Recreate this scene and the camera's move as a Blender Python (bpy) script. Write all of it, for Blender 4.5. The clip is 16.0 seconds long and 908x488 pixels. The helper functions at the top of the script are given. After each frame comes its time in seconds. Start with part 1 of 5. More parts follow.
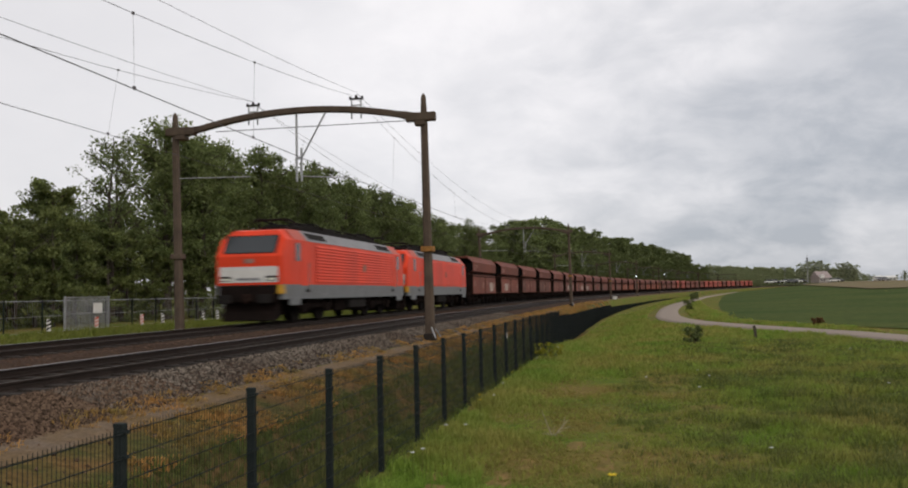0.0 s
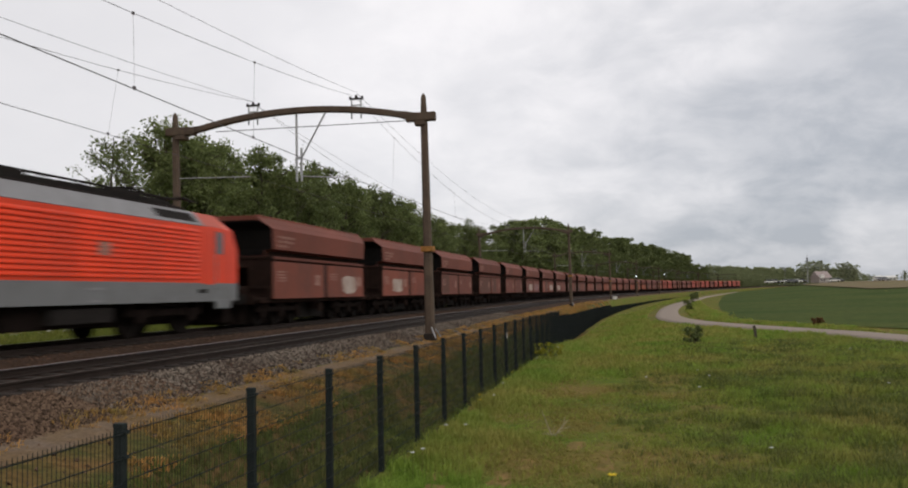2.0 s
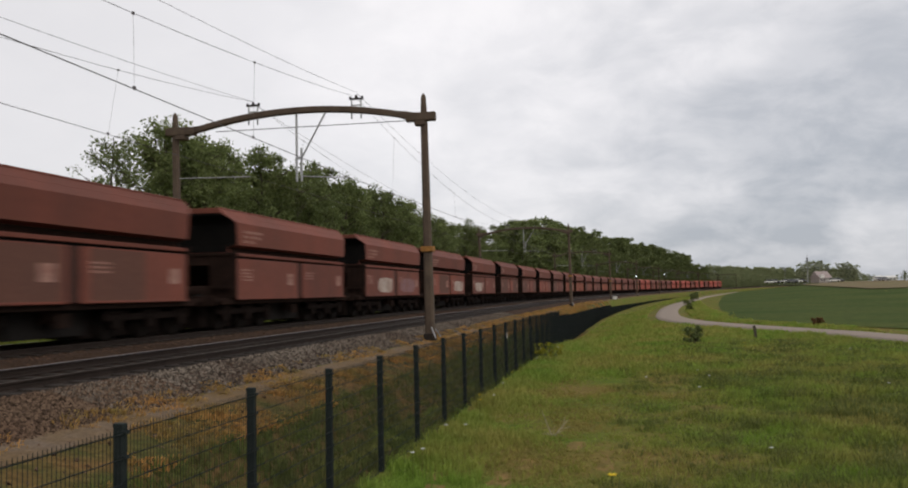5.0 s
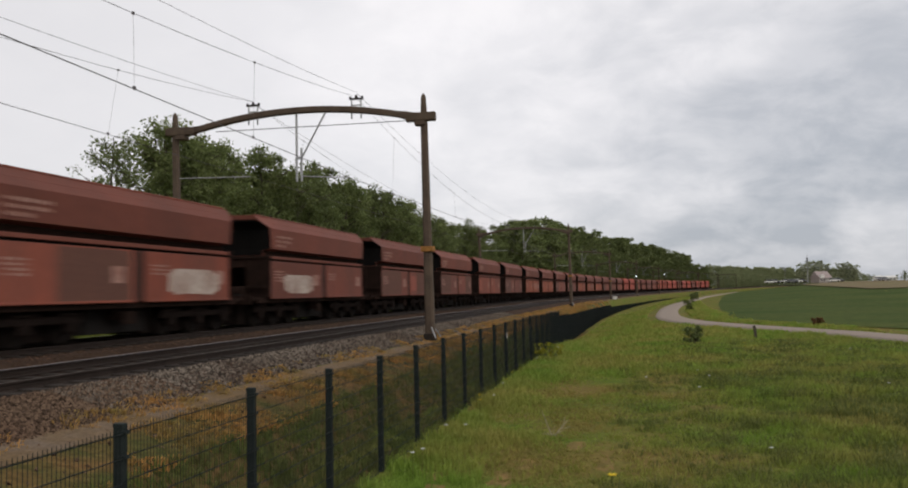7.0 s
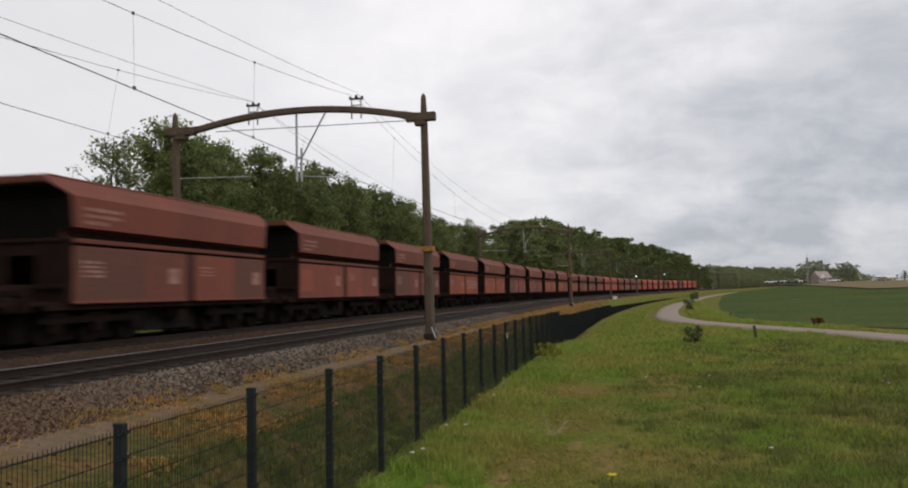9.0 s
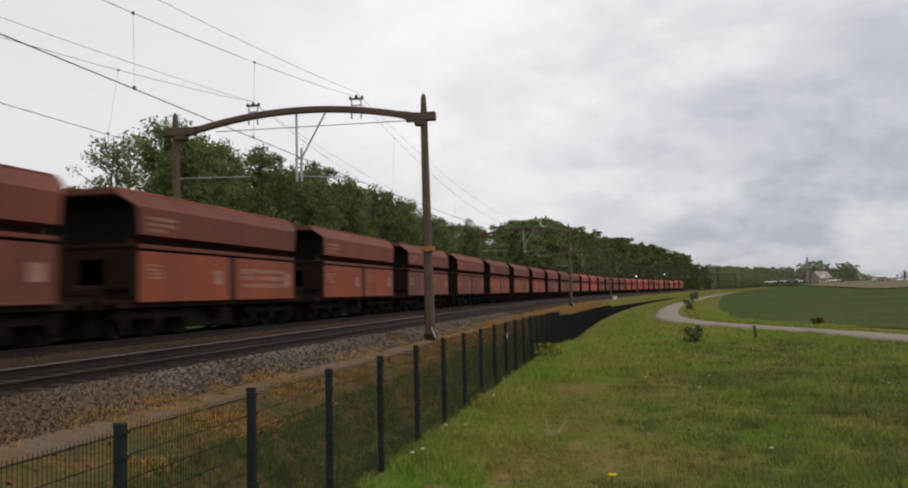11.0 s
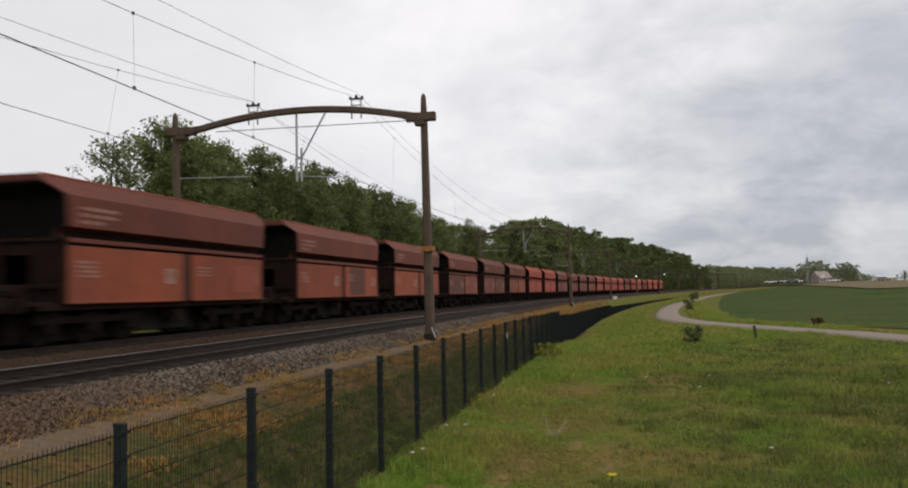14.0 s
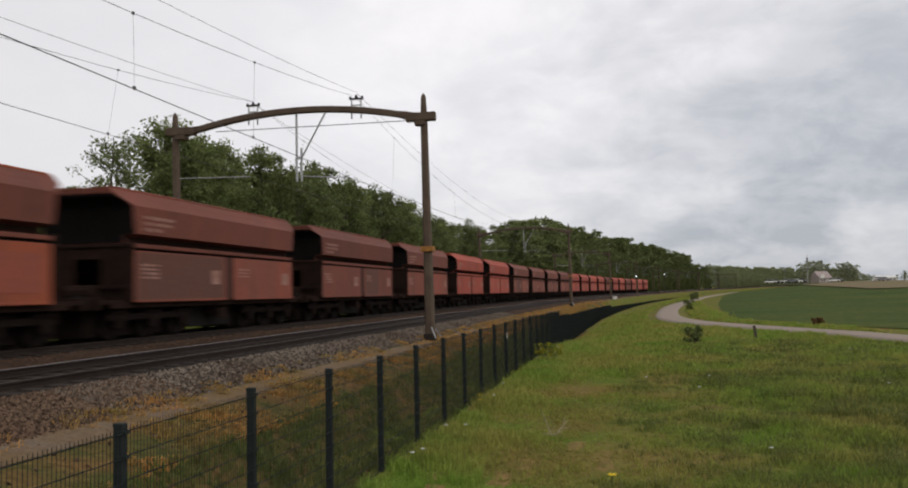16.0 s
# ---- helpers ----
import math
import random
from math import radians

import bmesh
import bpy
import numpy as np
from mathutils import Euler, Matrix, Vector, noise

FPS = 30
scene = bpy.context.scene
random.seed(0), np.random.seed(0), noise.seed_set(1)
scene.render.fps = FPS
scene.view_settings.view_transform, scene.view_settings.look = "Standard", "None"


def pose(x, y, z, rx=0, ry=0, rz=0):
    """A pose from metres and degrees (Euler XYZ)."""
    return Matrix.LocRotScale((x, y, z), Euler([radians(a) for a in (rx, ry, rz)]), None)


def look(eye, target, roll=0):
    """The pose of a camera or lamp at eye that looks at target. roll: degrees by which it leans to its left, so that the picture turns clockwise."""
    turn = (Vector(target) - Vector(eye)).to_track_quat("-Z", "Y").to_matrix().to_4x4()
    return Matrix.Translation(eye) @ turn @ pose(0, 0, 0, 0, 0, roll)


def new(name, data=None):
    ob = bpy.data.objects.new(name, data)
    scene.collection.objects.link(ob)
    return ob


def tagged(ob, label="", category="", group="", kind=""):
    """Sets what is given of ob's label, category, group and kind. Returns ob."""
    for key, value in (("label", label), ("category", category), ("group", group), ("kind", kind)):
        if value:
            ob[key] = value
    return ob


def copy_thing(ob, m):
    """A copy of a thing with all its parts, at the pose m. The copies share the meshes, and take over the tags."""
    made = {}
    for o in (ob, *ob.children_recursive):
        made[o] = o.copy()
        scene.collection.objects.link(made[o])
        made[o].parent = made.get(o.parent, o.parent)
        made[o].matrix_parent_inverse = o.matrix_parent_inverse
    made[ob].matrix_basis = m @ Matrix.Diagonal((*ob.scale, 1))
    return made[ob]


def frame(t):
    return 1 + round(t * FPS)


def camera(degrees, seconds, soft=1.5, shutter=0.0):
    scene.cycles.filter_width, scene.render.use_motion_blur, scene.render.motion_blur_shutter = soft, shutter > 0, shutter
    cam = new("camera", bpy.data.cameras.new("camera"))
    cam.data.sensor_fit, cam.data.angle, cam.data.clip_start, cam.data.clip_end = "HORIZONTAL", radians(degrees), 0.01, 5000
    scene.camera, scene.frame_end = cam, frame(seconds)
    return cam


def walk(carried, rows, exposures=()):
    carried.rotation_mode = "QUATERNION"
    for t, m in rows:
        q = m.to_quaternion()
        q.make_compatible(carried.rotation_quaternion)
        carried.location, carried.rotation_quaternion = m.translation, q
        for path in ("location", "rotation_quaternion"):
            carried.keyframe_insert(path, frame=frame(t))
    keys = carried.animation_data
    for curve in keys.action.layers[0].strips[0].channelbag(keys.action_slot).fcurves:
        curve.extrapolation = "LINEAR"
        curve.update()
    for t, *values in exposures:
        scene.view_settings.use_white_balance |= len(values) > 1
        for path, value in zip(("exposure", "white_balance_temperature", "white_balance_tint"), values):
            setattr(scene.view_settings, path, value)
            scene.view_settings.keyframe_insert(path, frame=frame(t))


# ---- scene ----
EYE = (0.0, 0.0, 1.135)
cam = camera(55.58, 16.0, soft=2.0, shutter=0.72)
VIEW = look(EYE, (0.0, 100.0 * math.cos(0.05677), 1.135 + 100.0 * math.sin(0.05677)), roll=-1.14)
walk(cam, [(0.0, VIEW), (16.0, VIEW)], exposures=[(0.0, 0.12), (16.0, 0.12)])

# ---- sky and sun ----
world = bpy.data.worlds.new("overcast_sky")
scene.world = world
world.use_nodes = True


def build_sky():
    t = world.node_tree
    t.nodes.clear()
    out = t.nodes.new("ShaderNodeOutputWorld")
    sky = t.nodes.new("ShaderNodeTexSky")
    sky.sky_type = "NISHITA"
    sky.sun_disc = False
    sky.sun_elevation, sky.sun_rotation = radians(37), radians(132)
    co = t.nodes.new("ShaderNodeTexCoord")
    sep = t.nodes.new("ShaderNodeSeparateXYZ")
    t.links.new(co.outputs["Generated"], sep.inputs[0])

    def m(op, a, b=None, c=None):
        n = t.nodes.new("ShaderNodeMath")
        n.operation = op
        for i, v in enumerate((a, b, c)):
            if v is None:
                continue
            if isinstance(v, (int, float)):
                n.inputs[i].default_value = v
            else:
                t.links.new(v, n.inputs[i])
        return n.outputs[0]

    up = m("MAXIMUM", sep.outputs["Z"], 0.0)
    den = m("ADD", up, 0.42)
    comb = t.nodes.new("ShaderNodeCombineXYZ")
    t.links.new(m("DIVIDE", sep.outputs["X"], den), comb.inputs[0])
    t.links.new(m("DIVIDE", sep.outputs["Y"], den), comb.inputs[1])
    t.links.new(m("MULTIPLY", up, 1.1), comb.inputs[2])

    def cloud(scale, detail, rough, lo, hi, warp):
        n = t.nodes.new("ShaderNodeTexNoise")
        n.inputs["Scale"].default_value = scale
        n.inputs["Detail"].default_value = detail
        n.inputs["Roughness"].default_value = rough
        n.inputs["Distortion"].default_value = warp
        t.links.new(comb.outputs[0], n.inputs["Vector"])
        r = t.nodes.new("ShaderNodeMapRange")
        r.interpolation_type = "SMOOTHSTEP"
        r.inputs["From Min"].default_value, r.inputs["From Max"].default_value = lo, hi
        t.links.new(n.outputs[0], r.inputs[0])
        return r.outputs[0]

    big = cloud(2.1, 4, 0.5, 0.36, 0.64, 0.15)
    fine = cloud(6.5, 6, 0.6, 0.32, 0.68, 0.3)
    thick = m("MULTIPLY_ADD", big, 0.68, m("MULTIPLY", fine, 0.32))
    # thin bright cloud towards the veiled sun, thicker and bluer away from it
    side = t.nodes.new("ShaderNodeMapRange")
    side.interpolation_type = "SMOOTHSTEP"
    side.inputs["From Min"].default_value, side.inputs["From Max"].default_value = -0.4, 0.42
    t.links.new(sep.outputs["X"], side.inputs[0])
    amount = m("MULTIPLY", thick, m("MULTIPLY_ADD", side.outputs[0], 0.70, 0.14))
    # a blue-grey band of thicker cloud low over the land
    low = t.nodes.new("ShaderNodeMapRange")
    low.interpolation_type = "SMOOTHSTEP"
    low.inputs["From Min"].default_value, low.inputs["From Max"].default_value = 0.0, 0.26
    low.inputs["To Min"].default_value, low.inputs["To Max"].default_value = 0.36, 0.0
    t.links.new(sep.outputs["Z"], low.inputs[0])
    amount = m("MULTIPLY_ADD", low.outputs[0], m("MULTIPLY_ADD", side.outputs[0], 0.85, 0.15), amount)
    mix = t.nodes.new("ShaderNodeMix")
    mix.data_type = "RGBA"
    mix.inputs["A"].default_value = (0.865, 0.842, 0.855, 1)
    mix.inputs["B"].default_value = (0.39, 0.412, 0.455, 1)
    t.links.new(amount, mix.inputs["Factor"])
    # an overcast sky is brighter overhead
    gain = t.nodes.new("ShaderNodeMapRange")
    gain.interpolation_type = "SMOOTHSTEP"
    gain.inputs["From Min"].default_value, gain.inputs["From Max"].default_value = 0.36, 0.9
    gain.inputs["To Min"].default_value, gain.inputs["To Max"].default_value = 1.0, 1.05
    t.links.new(sep.outputs["Z"], gain.inputs[0])
    bg = t.nodes.new("ShaderNodeBackground")
    t.links.new(mix.outputs["Result"], bg.inputs["Color"])
    # a duller, faintly violet veil towards the west
    west = t.nodes.new("ShaderNodeMapRange")
    west.interpolation_type = "SMOOTHSTEP"
    west.inputs["From Min"].default_value, west.inputs["From Max"].default_value = -0.5, 0.0
    west.inputs["To Min"].default_value, west.inputs["To Max"].default_value = 0.86, 1.0
    t.links.new(sep.outputs["X"], west.inputs[0])
    t.links.new(m("MULTIPLY", gain.outputs[0], west.outputs[0]), bg.inputs["Strength"])
    blue = t.nodes.new("ShaderNodeBackground")
    blue.inputs["Strength"].default_value = 0.006
    t.links.new(sky.outputs[0], blue.inputs["Color"])
    add = t.nodes.new("ShaderNodeAddShader")
    t.links.new(bg.outputs[0], add.inputs[0])
    t.links.new(blue.outputs[0], add.inputs[1])
    t.links.new(add.outputs[0], out.inputs["Surface"])


build_sky()
sun_data = bpy.data.lights.new("veiled_sun", "SUN")
sun_data.energy, sun_data.angle, sun_data.color = 1.0, radians(40), (1.0, 0.95, 0.88)
sun = new("veiled_sun", sun_data)
sun.matrix_world = look((44.0, -40.0, 45.0), (0.0, 0.0, 0.0))


# ---- materials ----
def mat(name, col, rough=0.6, metal=0.0, var=0.25, scale=6.0, fine=60.0, bump=0.2, other=None, spread=0.5, each=0.0, island=0.0,
        sheer=0.0, stretch=(1, 1, 1), coord="Object", dist=0.02, vary=False):
    """A procedural surface: two noises mix the colour, a fine one lifts it."""
    m = bpy.data.materials.new(name)
    m.use_nodes = True
    t = m.node_tree
    b = t.nodes["Principled BSDF"]
    b.inputs["Roughness"].default_value, b.inputs["Metallic"].default_value = rough, metal
    b.inputs["Specular IOR Level"].default_value = 0.5 if metal > 0.5 else (0.02 if max(col) < 0.03 or (coord == "World" and rough >= 0.85) else 0.16)
    co = t.nodes.new("ShaderNodeTexCoord")
    mp = t.nodes.new("ShaderNodeMapping")
    mp.inputs["Scale"].default_value = stretch
    if coord == "World":
        geo = t.nodes.new("ShaderNodeNewGeometry")
        t.links.new(geo.outputs["Position"], mp.inputs[0])
    else:
        t.links.new(co.outputs[coord], mp.inputs[0])
    if vary:
        inf = t.nodes.new("ShaderNodeObjectInfo")
        mv = t.nodes.new("ShaderNodeMath")
        mv.operation = "MULTIPLY"
        mv.inputs[1].default_value = 90.0
        t.links.new(inf.outputs["Random"], mv.inputs[0])
        t.links.new(mv.outputs[0], mp.inputs["Location"])

    def noi(s, d):
        n = t.nodes.new("ShaderNodeTexNoise")
        n.inputs["Scale"].default_value, n.inputs["Detail"].default_value = s, d
        n.inputs["Roughness"].default_value = 0.6
        t.links.new(mp.outputs[0], n.inputs["Vector"])
        return n.outputs[0]

    n1, n2 = noi(scale, 5), noi(fine, 3)
    other = other or tuple(c * 0.55 for c in col)
    r = t.nodes.new("ShaderNodeMapRange")
    r.inputs["From Min"].default_value, r.inputs["From Max"].default_value = 0.5 - spread * 0.45, 0.5 + spread * 0.45
    t.links.new(n1, r.inputs[0])
    mx = t.nodes.new("ShaderNodeMix")
    mx.data_type = "RGBA"
    mx.inputs["A"].default_value, mx.inputs["B"].default_value = (*col, 1), (*other, 1)
    t.links.new(r.outputs[0], mx.inputs["Factor"])
    hs = t.nodes.new("ShaderNodeHueSaturation")
    t.links.new(mx.outputs["Result"], hs.inputs["Color"])
    v = t.nodes.new("ShaderNodeMapRange")
    v.inputs["From Min"].default_value, v.inputs["From Max"].default_value = 0.25, 0.75
    v.inputs["To Min"].default_value, v.inputs["To Max"].default_value = 1 - var, 1 + var
    t.links.new(n2, v.inputs[0])
    last = v.outputs[0]
    for amount, node, socket in ((each, "ShaderNodeObjectInfo", "Random"), (island, "ShaderNodeNewGeometry", "Random Per Island")):
        if amount:
            o = t.nodes.new(node)
            k = t.nodes.new("ShaderNodeMapRange")
            k.inputs["To Min"].default_value, k.inputs["To Max"].default_value = 1 - amount, 1 + amount
            t.links.new(o.outputs[socket], k.inputs[0])
            q = t.nodes.new("ShaderNodeMath")
            q.operation = "MULTIPLY"
            t.links.new(last, q.inputs[0])
            t.links.new(k.outputs[0], q.inputs[1])
            last = q.outputs[0]
    t.links.new(last, hs.inputs["Value"])
    t.links.new(hs.outputs[0], b.inputs["Base Color"])
    if bump:
        bp = t.nodes.new("ShaderNodeBump")
        bp.inputs["Strength"].default_value, bp.inputs["Distance"].default_value = bump, dist
        t.links.new(n2, bp.inputs["Height"])
        t.links.new(bp.outputs[0], b.inputs["Normal"])
    if sheer:
        tr = t.nodes.new("ShaderNodeBsdfTranslucent")
        t.links.new(hs.outputs[0], tr.inputs["Color"])
        ms = t.nodes.new("ShaderNodeMixShader")
        ms.inputs[0].default_value = sheer
        t.links.new(b.outputs[0], ms.inputs[1])
        t.links.new(tr.outputs[0], ms.inputs[2])
        t.links.new(ms.outputs[0], t.nodes["Material Output"].inputs["Surface"])
    return m


def glow(name, col, strength):
    m = bpy.data.materials.new(name)
    m.use_nodes = True
    b = m.node_tree.nodes["Principled BSDF"]
    b.inputs["Base Color"].default_value = (*col, 1)
    b.inputs["Emission Color"].default_value, b.inputs["Emission Strength"].default_value = (*col, 1), strength
    return m


M_GRASS = mat("meadow_grass", (0.085, 0.118, 0.019), 0.9, 0, 0.35, 0.42, 5, 0.9, (0.15, 0.110, 0.036), 0.28, coord="World", dist=0.06)
M_BANK = mat("embankment_weeds", (0.060, 0.062, 0.020), 0.95, 0, 0.4, 1.1, 8, 0.9, (0.13, 0.075, 0.030), 0.3, coord="World", dist=0.05)
M_PATH = mat("sandy_path", (0.14, 0.107, 0.08), 0.95, 0, 0.3, 0.9, 14, 0.6, (0.13, 0.085, 0.04), 0.35, coord="World", dist=0.03)
M_BALLAST = mat("ballast", (0.070, 0.047, 0.034), 0.95, 0, 0.55, 0.5, 20, 1.0, (0.042, 0.026, 0.019), 0.6, coord="World", dist=0.06)
M_STONE = mat("ballast_stone", (0.104, 0.072, 0.049), 0.9, 0, 0.25, 0.12, 40, 0.3, (0.064, 0.036, 0.024), 0.34, island=0.75, coord="World")
M_STONE2 = mat("grey_ballast_stone", (0.135, 0.114, 0.092), 0.9, 0, 0.25, 0.3, 40, 0.3, (0.066, 0.048, 0.036), 0.4, island=0.75, coord="World")
M_BLADE = mat("grass_blade", (0.175, 0.272, 0.039), 0.75, 0, 0.25, 0.42, 2.2, 0, (0.29, 0.258, 0.068), 0.34, island=0.22, sheer=0.4, coord="World")
M_WEED = mat("orange_weed", (0.46, 0.23, 0.068), 0.8, 0, 0.2, 0.9, 5, 0, (0.19, 0.15, 0.045), 0.4, island=0.3, sheer=0.3, coord="World")
M_CROP = mat("crop_rows", (0.036, 0.060, 0.015), 0.9, 0, 0.35, 0.05, 1.2, 0.8, (0.066, 0.080, 0.022), 0.35, coord="World", dist=0.1)
M_SOIL = mat("ploughed_soil", (0.15, 0.112, 0.072), 0.95, 0, 0.2, 0.05, 2, 0.6, (0.17, 0.15, 0.08), 0.5, coord="World", dist=0.1)
M_ROAD = mat("worn_lane", (0.26, 0.215, 0.185), 0.95, 0, 0.15, 0.4, 12, 0.4, (0.24, 0.20, 0.16), 0.5, coord="World")
M_RAIL = mat("rail_rust", (0.032, 0.022, 0.017), 0.7, 0.2, 0.3, 3, 40, 0.3, coord="World")
M_RAILTOP = mat("polished_rail_head", (0.34, 0.33, 0.33), 0.42, 1.0, 0.1, 2, 30, 0.05, (0.22, 0.21, 0.21), coord="World")
M_RAILNOGLINT = mat("rail_head_without_glint", (0.060, 0.048, 0.042), 0.75, 0.3, 0.15, 2, 30, 0.05, (0.045, 0.036, 0.031), coord="World")
# distance haze put into the leaf colour of the far wood
M_HAZELEAF = mat("hazed_far_leaf", (0.27, 0.29, 0.15), 0.7, 0, 0.15, 0.05, 1, 0, (0.22, 0.25, 0.125), 0.6, island=0.3, sheer=0.42, coord="World")
# farm trees: leaf green lightened to stand for haze
M_PALELEAF = mat("hazed_farm_leaf", (0.36, 0.38, 0.25), 0.7, 0, 0.15, 0.05, 1, 0, (0.31, 0.34, 0.21), 0.6, island=0.3, sheer=0.45, coord="World")
M_SLEEPER = mat("tarred_timber", (0.034, 0.027, 0.022), 0.95, 0, 0.3, 2, 40, 0.4, (0.02, 0.016, 0.013), each=0.2)
M_MAST = mat("brown_mast_steel", (0.110, 0.080, 0.056), 0.75, 0.1, 0.25, 2, 30, 0.25, (0.066, 0.048, 0.036))
M_ORANGE = mat("orange_band_paint", (0.36, 0.17, 0.045), 0.7, 0, 0.2, 8, 60, 0.2)
M_GALV = mat("galvanised_steel", (0.42, 0.42, 0.42), 0.5, 0.6, 0.12, 6, 50, 0.1)
M_WIRE = mat("weathered_copper_wire", (0.17, 0.155, 0.155), 0.6, 0.4, 0.1, 1, 10, 0)
M_INS = mat("dark_insulator", (0.035, 0.028, 0.028), 0.35, 0, 0.1, 8, 50, 0.1)
M_FENCE = mat("dark_green_coated_steel", (0.019, 0.024, 0.024), 0.6, 0, 0.2, 6, 60, 0.1, (0.026, 0.031, 0.030), coord="World")
M_BARK = mat("bark", (0.09, 0.075, 0.06), 0.95, 0, 0.4, 3, 25, 0.8, (0.05, 0.04, 0.03))
M_LEAF = mat("poplar_leaf", (0.165, 0.188, 0.068), 0.6, 0, 0.2, 0.3, 3, 0, (0.115, 0.148, 0.05), 0.6, each=0.16, island=0.38, sheer=0.42, coord="World")
M_RUSTLEAF = mat("reddish_leaf", (0.15, 0.06, 0.025), 0.7, 0, 0.2, 0.5, 5, 0, (0.09, 0.05, 0.022), island=0.3, sheer=0.3, coord="World")
M_YELLOWFLOWER = mat("yellow_green_flowers", (0.30, 0.27, 0.02), 0.7, 0, 0.2, 2, 9, 0, (0.10, 0.14, 0.02), 0.4, island=0.4, sheer=0.3, coord="World")
M_WEEDGREEN = mat("dull_weed", (0.098, 0.130, 0.029), 0.75, 0, 0.3, 0.9, 3, 0, (0.135, 0.135, 0.042), 0.4, island=0.25, sheer=0.35, coord="World")
M_BLADE2 = mat("bright_grass_blade", (0.125, 0.165, 0.025), 0.7, 0, 0.15, 0.3, 4, 0, (0.17, 0.17, 0.04), 0.5, island=0.3, sheer=0.4, coord="World")
M_DRYBLADE = mat("yellowed_grass_blade", (0.30, 0.215, 0.07), 0.8, 0, 0.2, 0.5, 5, 0, (0.17, 0.19, 0.04), 0.5, island=0.3, sheer=0.35, coord="World")
M_STRAW = mat("bleached_straw", (0.42, 0.36, 0.24), 0.85, 0, 0.15, 5, 40, 0.1)
M_EARTH = mat("bare_red_brown_earth", (0.23, 0.145, 0.058), 0.95, 0, 0.3, 2.5, 14, 0.6, (0.12, 0.10, 0.035), 0.4, coord="World", dist=0.03)
M_PETAL = mat("white_petal", (0.7, 0.7, 0.66), 0.7, 0, 0.05)
M_PETALY = mat("yellow_petal", (0.75, 0.55, 0.03), 0.7, 0, 0.05)
M_OILY = mat("oil_dark_ballast", (0.018, 0.0145, 0.0125), 0.9, 0, 0.5, 0.8, 22, 1.0, (0.028, 0.021, 0.017), 0.6, coord="World", dist=0.05)
# near-black for soot, with the shade of recesses put into the colour
M_SOOTSHADE = mat("soot_and_recess_shade", (0.006, 0.0055, 0.0055), 0.95, 0, 0.3, 3, 30, 0.2, (0.010, 0.009, 0.008))
M_LEAF2 = mat("bright_leaf", (0.155, 0.172, 0.055), 0.6, 0, 0.2, 0.3, 3, 0, (0.11, 0.135, 0.042), 0.6, each=0.15, island=0.4, sheer=0.35, coord="World")
M_RED = mat("traffic_red_paint", (0.80, 0.059, 0.016), 0.42, 0, 0.08, 0.5, 30, 0.05, (0.55, 0.045, 0.016), 0.35, stretch=(1, 1, 0.3))
M_REDROOF = mat("dusty_red_paint", (0.46, 0.10, 0.07), 0.6, 0, 0.12, 1.5, 20, 0.05, (0.38, 0.09, 0.065), 0.7)
M_GREY = mat("loco_grey_paint", (0.185, 0.188, 0.19), 0.5, 0, 0.12, 1.5, 25, 0.1, (0.135, 0.134, 0.132), 0.6)
M_ROOFGREY = mat("loco_roof_grey", (0.24, 0.235, 0.24), 0.6, 0, 0.12, 1.5, 25, 0.1, (0.17, 0.165, 0.165), 0.6)
M_WHITE = mat("white_paint", (0.66, 0.64, 0.60), 0.5, 0, 0.06, 3, 40, 0.05, (0.55, 0.53, 0.49))
M_YELLOW = mat("yellow_paint", (0.60, 0.33, 0.04), 0.55, 0, 0.1, 4, 40, 0.05)
M_UNDER = mat("near_black_running_gear", (0.009, 0.007, 0.006), 0.9, 0.0, 0.4, 3, 30, 0.3, (0.019, 0.013, 0.011))
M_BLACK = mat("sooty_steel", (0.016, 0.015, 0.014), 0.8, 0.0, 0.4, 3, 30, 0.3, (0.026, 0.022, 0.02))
# brown grime; the same colour also paints the shade in the waist recess
M_GRIMESHADE = mat("brown_grime_and_shade", (0.015, 0.010, 0.008), 0.95, 0.0, 0.4, 2, 25, 0.3, (0.028, 0.016, 0.0125))
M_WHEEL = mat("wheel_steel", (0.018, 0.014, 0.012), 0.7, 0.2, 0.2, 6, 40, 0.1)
M_LAMP = glow("headlight_glow", (0.72, 0.70, 0.58), 0.06)
M_SIGNAL = glow("white_signal_glow", (0.9, 1.0, 0.95), 1.2)
M_CHALK = mat("pale_chalk_lettering", (0.36, 0.22, 0.18), 0.8, 0, 0.3, 3, 30, 0, (0.21, 0.09, 0.065))
M_POST = mat("dark_brown_post", (0.066, 0.028, 0.021), 0.85, 0, 0.3, 2, 25, 0.2, (0.036, 0.019, 0.015))
M_SPRAY = mat("faded_spray_paint", (0.47, 0.40, 0.34), 0.7, 0, 0.3, 1.2, 7, 0, (0.28, 0.19, 0.155), 0.4)
M_PURPLE = mat("faded_violet_spray", (0.22, 0.13, 0.14), 0.7, 0, 0.3, 1.6, 9, 0, (0.18, 0.075, 0.055), 0.4)
M_PATCHRED = mat("repainted_red_patch", (0.27, 0.070, 0.044), 0.65, 0, 0.15, 1.5, 12, 0.05, (0.20, 0.062, 0.042))
M_DULL = mat("dull_brown_overpaint", (0.118, 0.053, 0.038), 0.75, 0, 0.15, 1.2, 10, 0.05, (0.105, 0.05, 0.037))
